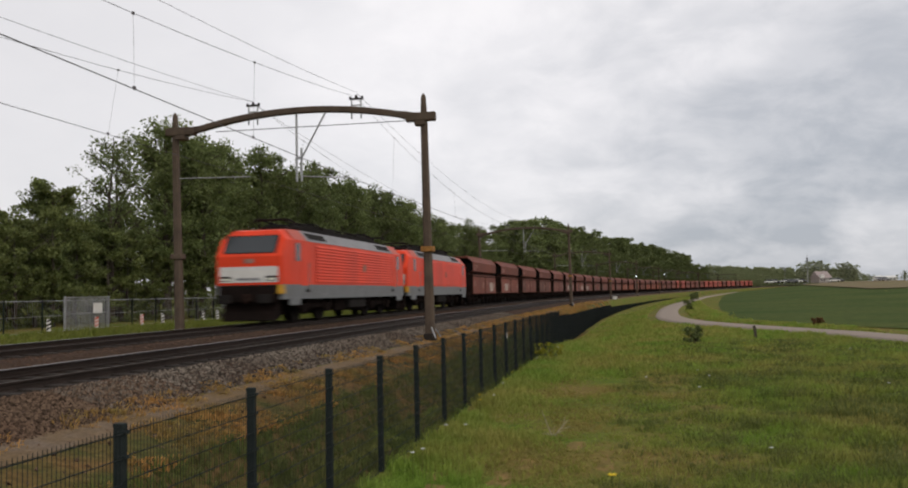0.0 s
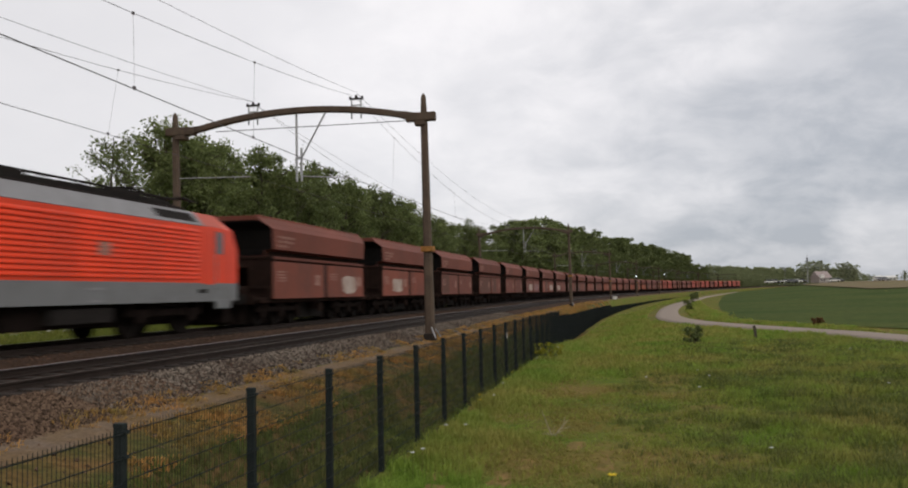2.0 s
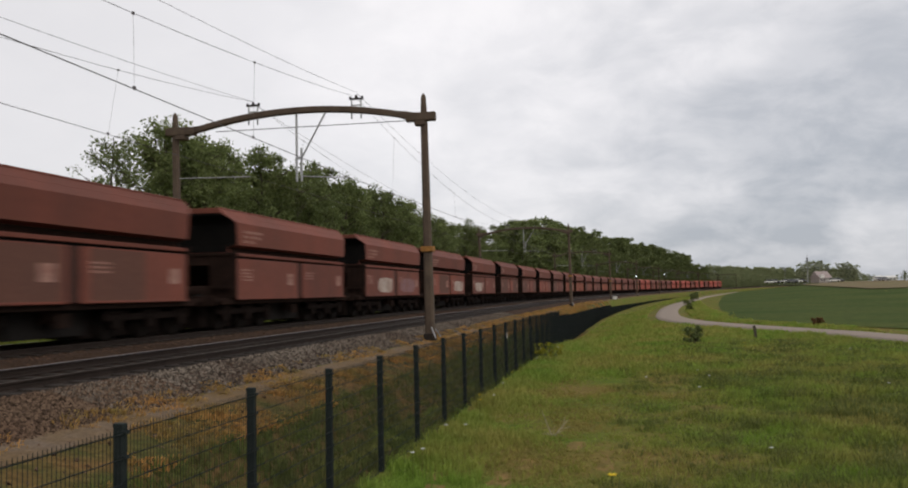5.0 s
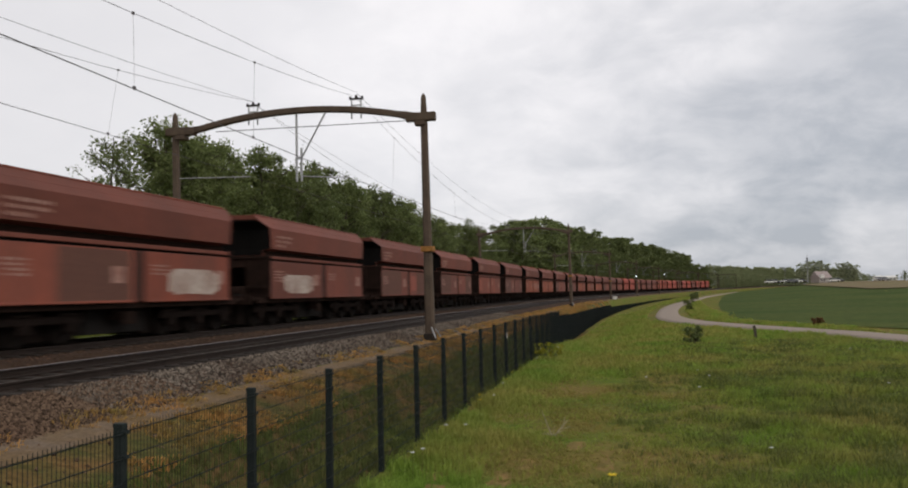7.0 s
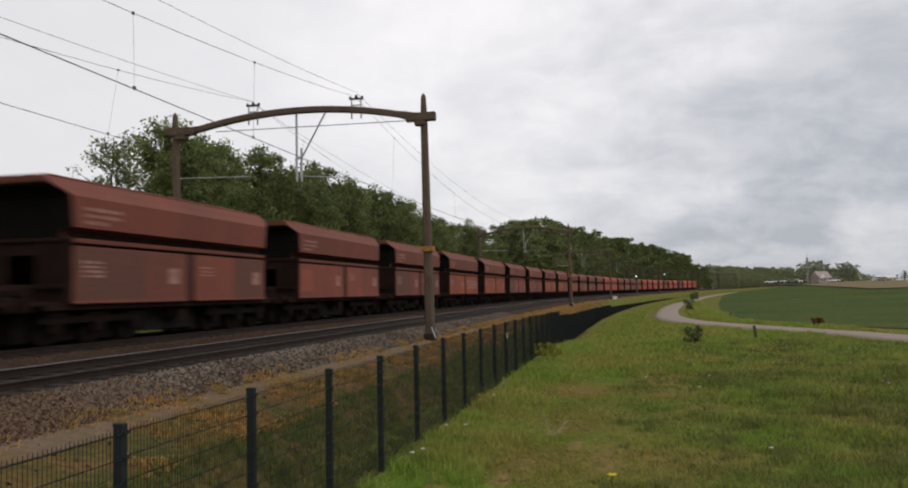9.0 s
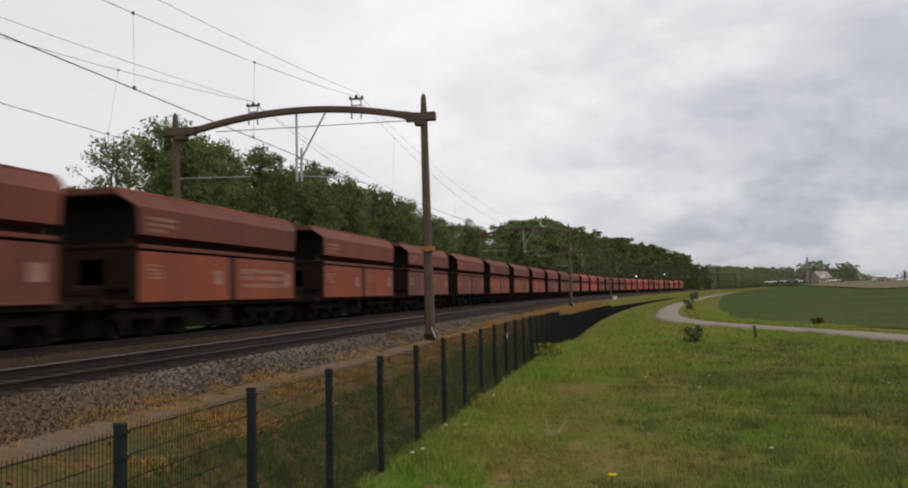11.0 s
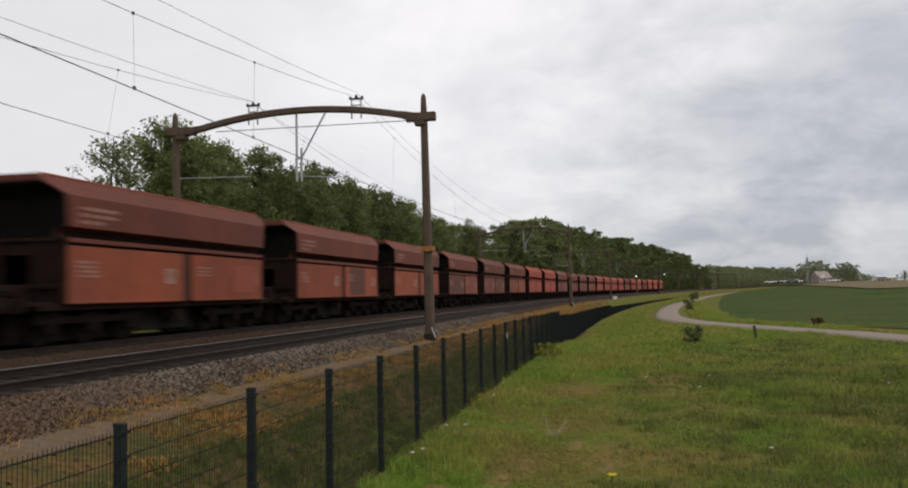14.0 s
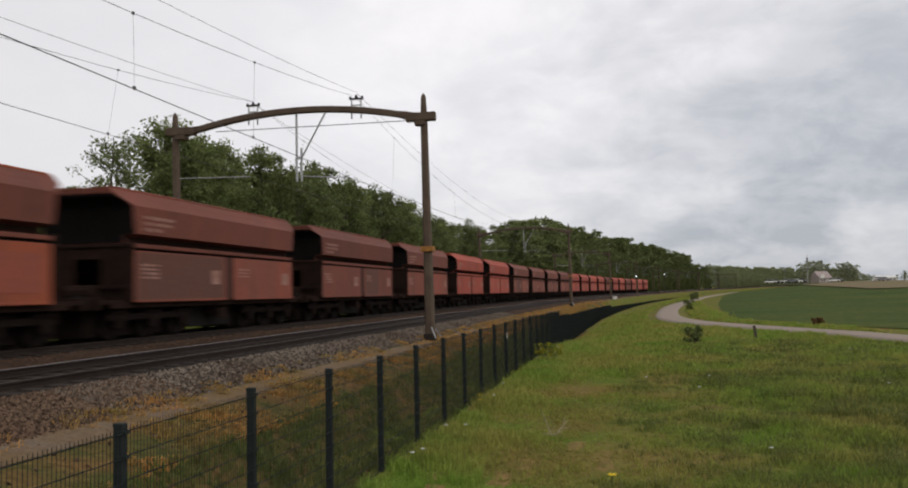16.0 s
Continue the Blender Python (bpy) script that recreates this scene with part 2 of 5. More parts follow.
M_SIGNRED = mat("red_sign_paint", (0.55, 0.08, 0.04), 0.5, 0, 0.05)
M_BRICK = mat("brick_facade", (0.38, 0.33, 0.30), 0.9, 0, 0.2, 2, 30, 0.3)
M_TILE = mat("roof_tiles", (0.38, 0.31, 0.29), 0.8, 0, 0.2, 2, 20, 0.3)


def glass(name, tint):
    m = bpy.data.materials.new(name)
    m.use_nodes = True
    b = m.node_tree.nodes["Principled BSDF"]
    b.inputs["Base Color"].default_value, b.inputs["Roughness"].default_value = (*tint, 1), 0.08
    b.inputs["Specular IOR Level"].default_value = 0.45
    return m


M_GLASS = glass("dark_cab_glass", (0.035, 0.04, 0.044))


def paint(name, col, other):
    return mat(name, col, 0.7, 0, 0.16, 0.5, 9, 0.15, other, 0.4, stretch=(1, 1, 0.4), vary=True, each=0.12)


M_HOPPER = paint("brown_hopper_paint", (0.165, 0.051, 0.034), (0.122, 0.043, 0.030))
M_ORANGEW = paint("orange_brown_wagon_paint", (0.285, 0.072, 0.034), (0.185, 0.058, 0.034))
M_BROWN = paint("brown_wagon_paint", (0.176, 0.054, 0.036), (0.124, 0.046, 0.033))
M_RUST = paint("reddish_wagon_paint", (0.235, 0.064, 0.039), (0.140, 0.053, 0.038))
M_WRED = paint("fresh_red_wagon_paint", (0.37, 0.072, 0.045), (0.26, 0.066, 0.046))


# ---- mesh helpers ----
def part(name, bm, material, parent=None, label="", smooth=False):
    me = bpy.data.meshes.new(name)
    bm.to_mesh(me)
    bm.free()
    me.materials.append(material)
    if smooth:
        me.polygons.foreach_set("use_smooth", [True] * len(me.polygons))
    ob = new(name, me)
    ob.parent = parent
    return tagged(ob, label) if label else ob


def share(name, me, parent, m):
    ob = new(name, me)
    ob.parent = parent
    ob.matrix_basis = m
    return ob


def empty(name, label, category, group="", m=None, kind=""):
    ob = new(name)
    ob.empty_display_size = 0.3
    if m is not None:
        ob.matrix_basis = m
    return tagged(ob, label, category, group, kind)


def box(bm, c, d, m=None, bevel=0.0):
    r = bmesh.ops.create_cube(bm, size=1.0)
    vs = r["verts"]
    bmesh.ops.scale(bm, vec=d, verts=vs)
    if bevel:
        es = list({e for v in vs for e in v.link_edges})
        res = bmesh.ops.bevel(bm, geom=es, offset=bevel, segments=2, affect="EDGES", profile=0.6)
        vs = list({v for f in res["faces"] for v in f.verts} | {v for v in vs if v.is_valid})
    if m is not None:
        bmesh.ops.transform(bm, matrix=m, verts=vs)
    bmesh.ops.translate(bm, vec=c, verts=vs)
    return bm


def rod(bm, a, b, r, n=6, r2=None):
    a, b = Vector(a), Vector(b)
    d = b - a
    res = bmesh.ops.create_cone(bm, cap_ends=True, segments=n, radius1=r, radius2=r if r2 is None else r2, depth=d.length)
    q = d.to_track_quat("Z", "Y").to_matrix().to_4x4()
    bmesh.ops.transform(bm, matrix=Matrix.Translation((a + b) / 2) @ q, verts=res["verts"])
    return bm


def bx(c, d, bevel=0.0, m=None):
    return box(bmesh.new(), c, d, m, bevel)


def rd(a, b, r, n=8, r2=None):
    return rod(bmesh.new(), a, b, r, n, r2)


def loft(bm, rings, cap=True):
    vs = [[bm.verts.new(p) for p in ring] for ring in rings]
    k = len(rings[0])
    for a, b in zip(vs, vs[1:]):
        for i in range(k):
            bm.faces.new((a[i], a[(i + 1) % k], b[(i + 1) % k], b[i]))
    if cap:
        bm.faces.new(vs[0][::-1])
        bm.faces.new(vs[-1])
    bmesh.ops.recalc_face_normals(bm, faces=bm.faces[:])
    return bm


def sheet(name, grid, material, smooth=True):
    """A mesh from an array of points [rows, columns, 3]."""
    a, b = grid.shape[:2]
    idx = np.arange(a * b).reshape(a, b)
    q = np.stack([idx[:-1, :-1], idx[:-1, 1:], idx[1:, 1:], idx[1:, :-1]], -1).reshape(-1, 4)
    return raw(name, grid.reshape(-1, 3), q, material, smooth)


def raw(name, verts, faces, material, smooth=False):
    me = bpy.data.meshes.new(name)
    k = faces.shape[1]
    me.vertices.add(len(verts))
    me.vertices.foreach_set("co", np.asarray(verts, dtype=np.float32).ravel())
    me.loops.add(faces.size)
    me.loops.foreach_set("vertex_index", faces.ravel().astype(np.int32))
    me.polygons.add(len(faces))
    me.polygons.foreach_set("loop_start", (np.arange(len(faces)) * k).astype(np.int32))
    me.polygons.foreach_set("loop_total", np.full(len(faces), k, dtype=np.int32))
    me.polygons.foreach_set("use_smooth", np.full(len(faces), smooth))
    me.update(calc_edges=True)
    me.materials.append(material)
    return new(name, me)


# ---- the line of the railway: s metres along the far track, off metres to its right ----
S0, S1, DS = -460.0, 1500.0, 0.5
_s = np.arange(S0, S1 + DS, DS)
_k = np.clip(1.153e-5 * (_s - 37.98), 0, 0.000542)
_a = np.cumsum(_k) * DS
_a = _a - np.interp(0, _s, _a) + 0.20575
_x = np.cumsum(np.sin(_a)) * DS
_y = np.cumsum(np.cos(_a)) * DS
_x = _x - np.interp(0, _s, _x) - 15.62
_y = _y - np.interp(0, _s, _y)


def rise(s):
    return 1.3 * np.clip((s - 150) / 500, 0, 1.6) ** 2


def heading(s):
    return np.interp(s, _s, _a)


def plan(s, off):
    a = np.interp(s, _s, _a)
    return np.interp(s, _s, _x) + off * np.cos(a), np.interp(s, _s, _y) - off * np.sin(a)


PROFILE = ((-60, -0.5), (-8, -0.55), (-4.2, -0.62), (-2.9, -0.32), (-1.9, -0.16), (1.9, -0.2), (2.5, -0.3), (3.2, -0.28),
           (6.5, -0.31), (7.0, -0.42), (7.7, -0.66), (8.6, -0.74), (9.4, -1.05), (10.5, -1.72), (11.0, -1.83), (14, -1.84), (60, -1.75))


DIP_S = (44, 56, 64, 87, 130, 200, 331, 461, 1500)
DIP_Z = (0.0, 0.36, 0.68, 0.86, 1.0, 1.6, 2.0, 2.2, 2.2)
FENCE_S = (36, 52.9, 53.1, 64, 87, 131.9, 132.1, 200, 331, 461, 600)
FENCE_Z = (0.0, 0.16, 0.38, 0.65, 0.86, 1.20, 1.48, 2.05, 2.5, 2.75, 3.0)


def lift(s, off):
    """Height of the ground."""
    x, y = plan(s, off)
    d = np.hypot(x, y)
    far = np.interp(d, [0, 110, 350, 1500, 4000], [0, 0, 4.0, 8.8, 16.0])
    w = np.clip((off - 12) / 60, 0, 1)
    w = w * w * (3 - 2 * w)
    z = np.interp(off, [a for a, _ in PROFILE], [b for _, b in PROFILE])
    # the foot of the embankment falls away further along the line
    z = z - np.interp(s, DIP_S, DIP_Z) * np.interp(off, [8.9, 10.2, 12.4, 17.0], [0, 1, 1, 0])
    return z + rise(s) * (1 - w) + far * w


def at(s, off, z=0.0):
    """A pose on the railway's plan, y along the line; z counts from the far track's rail head."""
    x, y = plan(s, off)
    return pose(float(x), float(y), float(z + rise(s)), 0, 0, -math.degrees(heading(s)))


def on(s, off, turn=0.0, up=0.0):
    """A pose on the ground."""
    x, y = plan(s, off)
    return pose(float(x), float(y), float(lift(s, off)) + up, 0, 0, turn)


def pt(s, off, z):
    x, y = plan(s, off)
    return Vector((float(x), float(y), float(z + rise(s))))


# ---- ground ----
def ground_points(ss, oo, rough=0.0, up=0.0):
    g = np.zeros((len(ss), len(oo), 3))
    for i, s in enumerate(ss):
        x, y = plan(s, oo)
        z = lift(s, oo) + up
        if rough:
            z = z + np.array([rough * np.clip((abs(o - 4) - 4.5) / 3, 0, 1) * noise.noise((float(a) * 0.45, float(b) * 0.45, 0.0)) for o, a, b in zip(oo, x, y)])
        g[i, :, 0], g[i, :, 1], g[i, :, 2] = x, y, z
    return g


def steps(*spans):
    out = []
    for a, b, d in spans:
        out += list(np.arange(a, b, d))
    return np.array(out + [spans[-1][1]])


ALONG = steps((-450, -20, 30), (-20, 0, 2), (0, 70, 0.7), (70, 160, 3), (160, 800, 16), (800, 1480, 40))
ACROSS = steps((-900, -60, 70), (-60, -9, 6), (-9, -1, 0.5), (-1, 9, 0.5), (9, 30, 0.6), (30, 80, 4), (80, 1200, 60))
tagged(sheet("ground", ground_points(ALONG, ACROSS, 0.09), M_GRASS), "rough green meadow grass with dry patches beside the line", "ground", kind="structure")
far_ground = raw("ground", np.array([(-4500, -4500, -2.6), (4500, -4500, -2.6), (4500, 4500, -2.6), (-4500, 4500, -2.6)], float), np.array([[0, 1, 2, 3]]), M_GRASS)
tagged(far_ground, "flat open grassland reaching the horizon", "ground", kind="structure")
BED = steps((-450, 0, 25), (0, 80, 0.8), (80, 200, 4), (200, 1480, 20))
tagged(sheet("track_bed", ground_points(BED, np.array([-3.6, -2.9, -1.9, -1, 0, 1, 1.9, 2.5, 3.2, 4.2, 5.2, 6.5, 7.0, 7.55]), 0, 0.02), M_BALLAST),
       "brown-grey stone ballast bed under two tracks", "track bed", kind="structure")
tagged(sheet("path", ground_points(BED, np.array([7.62, 7.85, 8.1, 8.35]), 0, 0.03), M_PATH), "narrow sandy service path with orange weeds", "path", kind="structure")
tagged(sheet("embankment", ground_points(BED[BED < 140], np.array([8.3, 8.8, 9.2, 9.6, 10.0, 10.5, 10.9]), 0.0, 0.025), M_BANK),
       "weedy bank sloping down to the fence", "embankment", kind="structure")

ROADPTS = ((0, 47.5), (30, 37.4), (50, 30.4), (63, 26.2), (69.4, 23.6), (79, 20.2), (86, 18.8), (96, 18.2), (120, 18.3), (160, 19.6), (206, 22.0), (292, 25.5), (360, 30))


def road_off(s):
    return np.interp(s, [a for a, _ in ROADPTS], [b for _, b in ROADPTS])


def road_sheet():
    ss = steps((-20, 60, 2), (60, 110, 1), (110, 360, 5))
    c = np.array([(s, np.interp(s, [a for a, _ in ROADPTS], [b for _, b in ROADPTS])) for s in ss])
    c[:, 1] = np.convolve(np.pad(c[:, 1], 4, "edge"), np.ones(9) / 9, "valid")
    d = np.gradient(c, axis=0)
    d /= np.linalg.norm(d, axis=1)[:, None]
    nrm = np.stack([-d[:, 1], d[:, 0]], 1)
    w = np.interp(c[:, 0], [0, 60, 85, 110, 360], [1.7, 1.5, 1.4, 1.3, 1.4])
    cols = []
    for k in (-1, -0.93, -0.5, 0, 0.5, 0.93, 1):
        q = c + nrm * (w * k)[:, None]
        x, y = plan(q[:, 0], q[:, 1])
        cols.append(np.stack([x, y, lift(q[:, 0], q[:, 1]) + (0.10 + 0.03 * (1 - k * k) if abs(k) < 1 else -0.1)], 1))
    return np.stack(cols, 1)


tagged(sheet("road", road_sheet(), M_ROAD), "pale worn single-lane farm road bending back on itself", "road", kind="structure")


def field_edge(s):
    return np.interp(s, [20, 60, 64, 68, 73, 80, 88, 122, 200, 400], [53, 34.5, 32.4, 30.6, 28.2, 25.4, 23.6, 25.2, 28.2, 31])


FS = steps((20, 100, 3), (100, 460, 10))
fgrid = np.zeros((len(FS), 30, 3))
for i, s in enumerate(FS):
    o = field_edge(s) + np.linspace(0, 1, 30) ** 2 * 420
    x, y = plan(s, o)
    fgrid[i] = np.stack([x, y, lift(s, o) + 0.06], 1)
tagged(sheet("field", fgrid, M_CROP), "dark green young crop in a flat field", "field", kind="structure")
SS = steps((225, 460, 8))
sgrid = np.zeros((len(SS), 20, 3))
for i, s in enumerate(SS):
    o = np.interp(s, [225, 460], [62, 46]) + np.linspace(0, 1, 20) * 380
    x, y = plan(s, o)
    sgrid[i] = np.stack([x, y, lift(s, o) + 0.3], 1)
tagged(sheet("field", sgrid, M_SOIL), "bare brown ploughed field far off", "field", kind="structure")

# ---- tracks ----
RAILSEC = ((-0.07, -0.16), (-0.07, -0.145), (-0.012, -0.12), (-0.012, -0.045), (-0.036, -0.03), (-0.036, 0.0), (0.036, 0.0), (0.036, -0.03), (0.012, -0.045), (0.012, -0.12), (0.07, -0.145), (0.07, -0.16))
RS = steps((-450, 0, 10), (0, 60, 1.5), (60, 200, 4), (200, 1400, 12))
NEAR, NEARZ = 4.9, -0.105


def track(c, zc):
    tr = empty("railway_track", "railway track with rusty rails and shiny rail heads on ballast", "railway track", "tracks of the line", kind="structure")
    for side in (-1, 1):
        cant = -0.02 * side
        bm = bmesh.new()
        loft(bm, [[pt(s, c + side * 0.752 + u, zc + cant + v) for u, v in RAILSEC] for s in RS])
        rail = part("rail", bm, M_RAIL, tr)
        bm = bmesh.new()
        loft(bm, [[pt(s, c + side * 0.752 + u, zc + cant + v) for u, v in ((-0.03, 0.0), (-0.026, 0.005), (0.026, 0.005), (0.03, 0.0))] for s in RS])
        # right-hand heads: the missing glint is put into a darker, rougher copy
        part("rail_head", bm, M_RAILTOP if side < 0 else M_RAILNOGLINT, rail, "polished running surface")
    return tr


far_track = track(0.0, 0.0)
near_track = track(NEAR, NEARZ)

# ---- overhead line ----
SPAN, FIRST = 66.5, 34.65
MASTR, MASTL = 7.75, -2.5


def portal(s):
    e = empty("catenary_portal", "brown steel portal arching over both tracks with two masts", "catenary portal", "catenary portals along the line", at(s, 0))

    def mast(o, top, lean):
        bm = bmesh.new()
        loft(bm, [[(o + lean * z + sx * w, sy * w * 0.9, z) for sx, sy in ((-1, -0.55), (-0.55, -1), (0.55, -1), (1, -0.55), (1, 0.55), (0.55, 1), (-0.55, 1), (-1, 0.55))]
                  for z, w in ((-0.6, 0.18), (0.0, 0.175), (2.6, 0.155), (7.5, 0.125), (top - 0.35, 0.10), (top - 0.12, 0.085), (top, 0.03))])
        k = part("mast", bm, M_MAST, e)
        part("band", bx((o + lean * 2.8, 0, 2.8), (0.46, 0.42, 0.2), 0.02), M_ORANGE if o > 0 else M_MAST, k, "faded orange band" if o > 0 else "")
        part("footing", bx((o, 0, -0.58), (0.42, 0.42, 0.46), 0.04), M_SLEEPER, k, "concrete footing")
        return k

    mast(MASTR, 8.72, -0.012)
    mast(MASTL, 8.62, -0.022)
    for sy in (-1, 1):
        part("bracket", rd((MASTR + 0.1, sy * 0.2, -0.12), (MASTR + 0.3, sy * 0.42, -0.5), 0.03), M_GALV, e, "pale steel brace at the foot")
    a, b = -3.05, 8.1
    bm = bmesh.new()
    rings = []
    for i in range(31):
        u = i / 30
        x = a + (b - a) * u
        z = 7.84 + 0.55 * max(0.0, 1 - ((x - 2.75) / 4.55) ** 2)
        h = 0.118 if 0.1 < u < 0.9 else 0.15
        rings.append([(x, sy * 0.13, z + sz * h) for sy, sz in ((-1, -0.8), (-1, 0.8), (-0.8, 1), (0.8, 1), (1, 0.8), (1, -0.8), (0.8, -1), (-0.8, -1))])
    loft(bm, rings)
    part("beam", bm, M_MAST, e, "arched box beam")
    for o in (MASTR - 0.22, MASTL + 0.12):
        bm = bmesh.new()
        box(bm, (o, 0, 7.83), (1.15, 0.36, 0.32), bevel=0.04)
        box(bm, (o, 0, 7.58), (0.42, 0.4, 0.16), bevel=0.02)
        part("collar", bm, M_MAST, e)
    for o in (0.63, 4.93):
        z = 7.84 + 0.55 * (1 - ((o - 2.75) / 4.55) ** 2)
        bm = bmesh.new()
        for sx in (-0.19, 0.19):
            rod(bm, (o + sx, 0.16, z - 0.3), (o + sx, 0.16, z + 0.46), 0.03)
        box(bm, (o, 0.16, z + 0.22), (0.4, 0.05, 0.04))
        fr = part("hanger_frame", bm, M_GALV, e, "grey hanger frame with insulators")
        bm = bmesh.new()
        box(bm, (o, 0.16, z + 0.47), (0.56, 0.12, 0.07), bevel=0.02)
        for sx in (-0.24, 0, 0.24):
            rod(bm, (o + sx, 0.16, z + 0.46), (o + sx, 0.16, z + (0.57 if sx else 0.62)), 0.06 if sx else 0.09, 8, 0.04)
        part("insulator", bm, M_INS, fr)
    z = 8.38
    bm = bmesh.new()
    rod(bm, (2.52, 0, 5.6), (2.52, 0, z), 0.045)
    rod(bm, (2.72, 0, 5.6), (2.72, 0, 6.9), 0.045)
    box(bm, (2.62, 0, 6.5), (0.3, 0.06, 0.08))
    tube = part("drop_tube", bm, M_GALV, e, "galvanised drop tube")
    part("strut", rd((2.72, 0, 6.5), (3.75, 0, 8.3), 0.035), M_GALV, tube)
    part("steady_arm", rd((MASTL, 0, 5.95), (0.55, 0, 5.88), 0.022), M_GALV, e, "thin steady arm")
    part("steady_arm", rd((2.7, 0, 5.8), (4.7, 0, 5.65), 0.022), M_GALV, e, "thin steady arm")
    part("span_wire", rd((-0.9, 0, 7.75), (6.9, 0, 7.72), 0.016), M_WIRE, e)
    return e


PORTALS = [FIRST + SPAN * i for i in range(-1, 9)]
for s in PORTALS:
    portal(s)


def wire_run(name, label, f, r, s0=-31.85, s1=FIRST + SPAN * 8):
    bm = bmesh.new()
    ss = steps((s0, 60, 1.6625), (60, s1, 6.65))
    loft(bm, [[pt(s, f(s)[0] + r * math.cos(q), f(s)[1] + r * math.sin(q)) for q in (0.5, 2.6, 4.7)] for s in ss])
    return tagged(part(name, bm, M_WIRE), label, "wire", "overhead wires")


def sag(s, top, a):
    u = (s - FIRST) % SPAN - SPAN / 2
    return top - a * ((SPAN / 2) ** 2 - u * u)


CONTACT = {"near": lambda s: (4.75 + 0.014 * min(20.0, abs(FIRST - s)), 5.62), "far": lambda s: (0.3, 5.98)}
MESSENGER = {"near": lambda s: (4.93, sag(s, 8.79, 0.00196)), "far": lambda s: (0.63, sag(s, 8.88, 0.00195))}
FEEDER = {"near": lambda s: (4.98, sag(s, 8.95, 0.00146)), "far": lambda s: (0.55, sag(s, 8.92, 0.0013))}
for k in ("near", "far"):
    wire_run("contact_wire", "dark taut contact wire above a track", CONTACT[k], 0.013 if k == "near" else 0.011)
    wire_run("messenger_wire", "sagging messenger wire hung between the portals", MESSENGER[k], 0.008)
    wire_run("feeder_wire", "thin feeder wire above the messenger", FEEDER[k], 0.007)
    for j in range(-1, 8):
        for q in (5.5, 18.4, 32, 45.6, 51.45, 57.5):
            s = FIRST + SPAN * j + q
            a, b = CONTACT[k](s), MESSENGER[k](s)
            bm = rd(pt(s, *a), pt(s, *b), 0.004, 4)
            if j < 1:
                box(bm, pt(s, *a) + Vector((0, 0, 0.02)), (0.05, 0.09, 0.07))
                box(bm, pt(s, *b), (0.05, 0.07, 0.05))
            tagged(part("dropper_wire", bm, M_WIRE), "thin dropper between messenger and contact wire", "wire", "droppers")


# ---- mesh fence along the line ----
def fence():
    f = empty("mesh_fence", "dark green welded mesh fence with square steel posts", "fence")
    pitch = 2.51
    bm = bmesh.new()
    box(bm, (0, 0, 0.0), (0.085, 0.07, 2.3), bevel=0.008)
    box(bm, (0, 0, 1.16), (0.09, 0.075, 0.03), bevel=0.006)
    for z in (0.12, 0.5, 0.9, 1.1):
        box(bm, (0.03, 0, z), (0.06, 0.09, 0.03))
    first = part("post", bm, M_FENCE, f)
    bm = bmesh.new()

    def wire(a, b, r):
        a, b = Vector(a), Vector(b)
        t = (b - a).normalized()
        u = t.orthogonal().normalized()
        w = t.cross(u)
        c = [[bm.verts.new(p + (u * math.cos(k) + w * math.sin(k)) * r) for k in (0.3, 2.4, 4.5)] for p in (a, b)]
        for i in range(3):
            bm.faces.new((c[0][i], c[0][(i + 1) % 3], c[1][(i + 1) % 3], c[1][i]))

    for i in range(50):
        y = 0.03 + i * 0.05
        wire((0.045, y, -0.72), (0.045, y, 1.155), 0.003)
    for i in range(10):
        z = -0.69 + i * 0.2
        for x in (0.038, 0.052):
            wire((x, 0.0, z), (x, 2.5, z), 0.0036)
    pan = part("mesh_panel", bm, M_FENCE, f)
    for i in range(-2, 222):
        s, o = 9.6 + pitch * i, 11.13 - 0.0078 * pitch * min(i, 40)
        m = at(s, o, -1.05 + 0.012 * math.sin(i * 1.7) - float(np.interp(s, FENCE_S, FENCE_Z)))
        if i == -2:
            first.matrix_basis, pan.matrix_basis = m, m
        else:
            share("post", first.data, f, m @ pose(0, 0, 0, 0.4 * math.sin(i * 2.3), 0.6 * math.sin(i * 3.1), 0))
            share("mesh_panel", pan.data, f, m)
    part("plate", bx((0, 0, 0), (0.01, 0.10, 0.2), 0.002), M_WHITE, f, "small pale plate").matrix_basis = at(31.4, 10.96, -0.30) @ pose(0.16, 0, 0)


fence()


# ---- train ----
def wheelset(parent, y, r, name="wheelset"):
    bm = bmesh.new()
    rod(bm, (-0.95, 0, 0), (0.95, 0, 0), 0.08, 8)
    for sx in (-1, 1):
        rod(bm, (sx * 0.69, 0, 0), (sx * 0.82, 0, 0), r, 20)
        rod(bm, (sx * 0.67, 0, 0), (sx * 0.70, 0, 0), r + 0.028, 20)
        rod(bm, (sx * 0.82, 0, 0), (sx * 0.86, 0, 0), r * 0.45, 12)
        for k in range(2):
            box(bm, (sx * 0.825, 0, 0), (0.03, r * 1.5, 0.05), pose(0, 0, 0, 90 * k))
    ob = part(name, bm, M_WHEEL, parent)
    ob.matrix_basis = pose(0, y, r + 0.006)
    return ob


B0, B1 = -5.75, 5.75


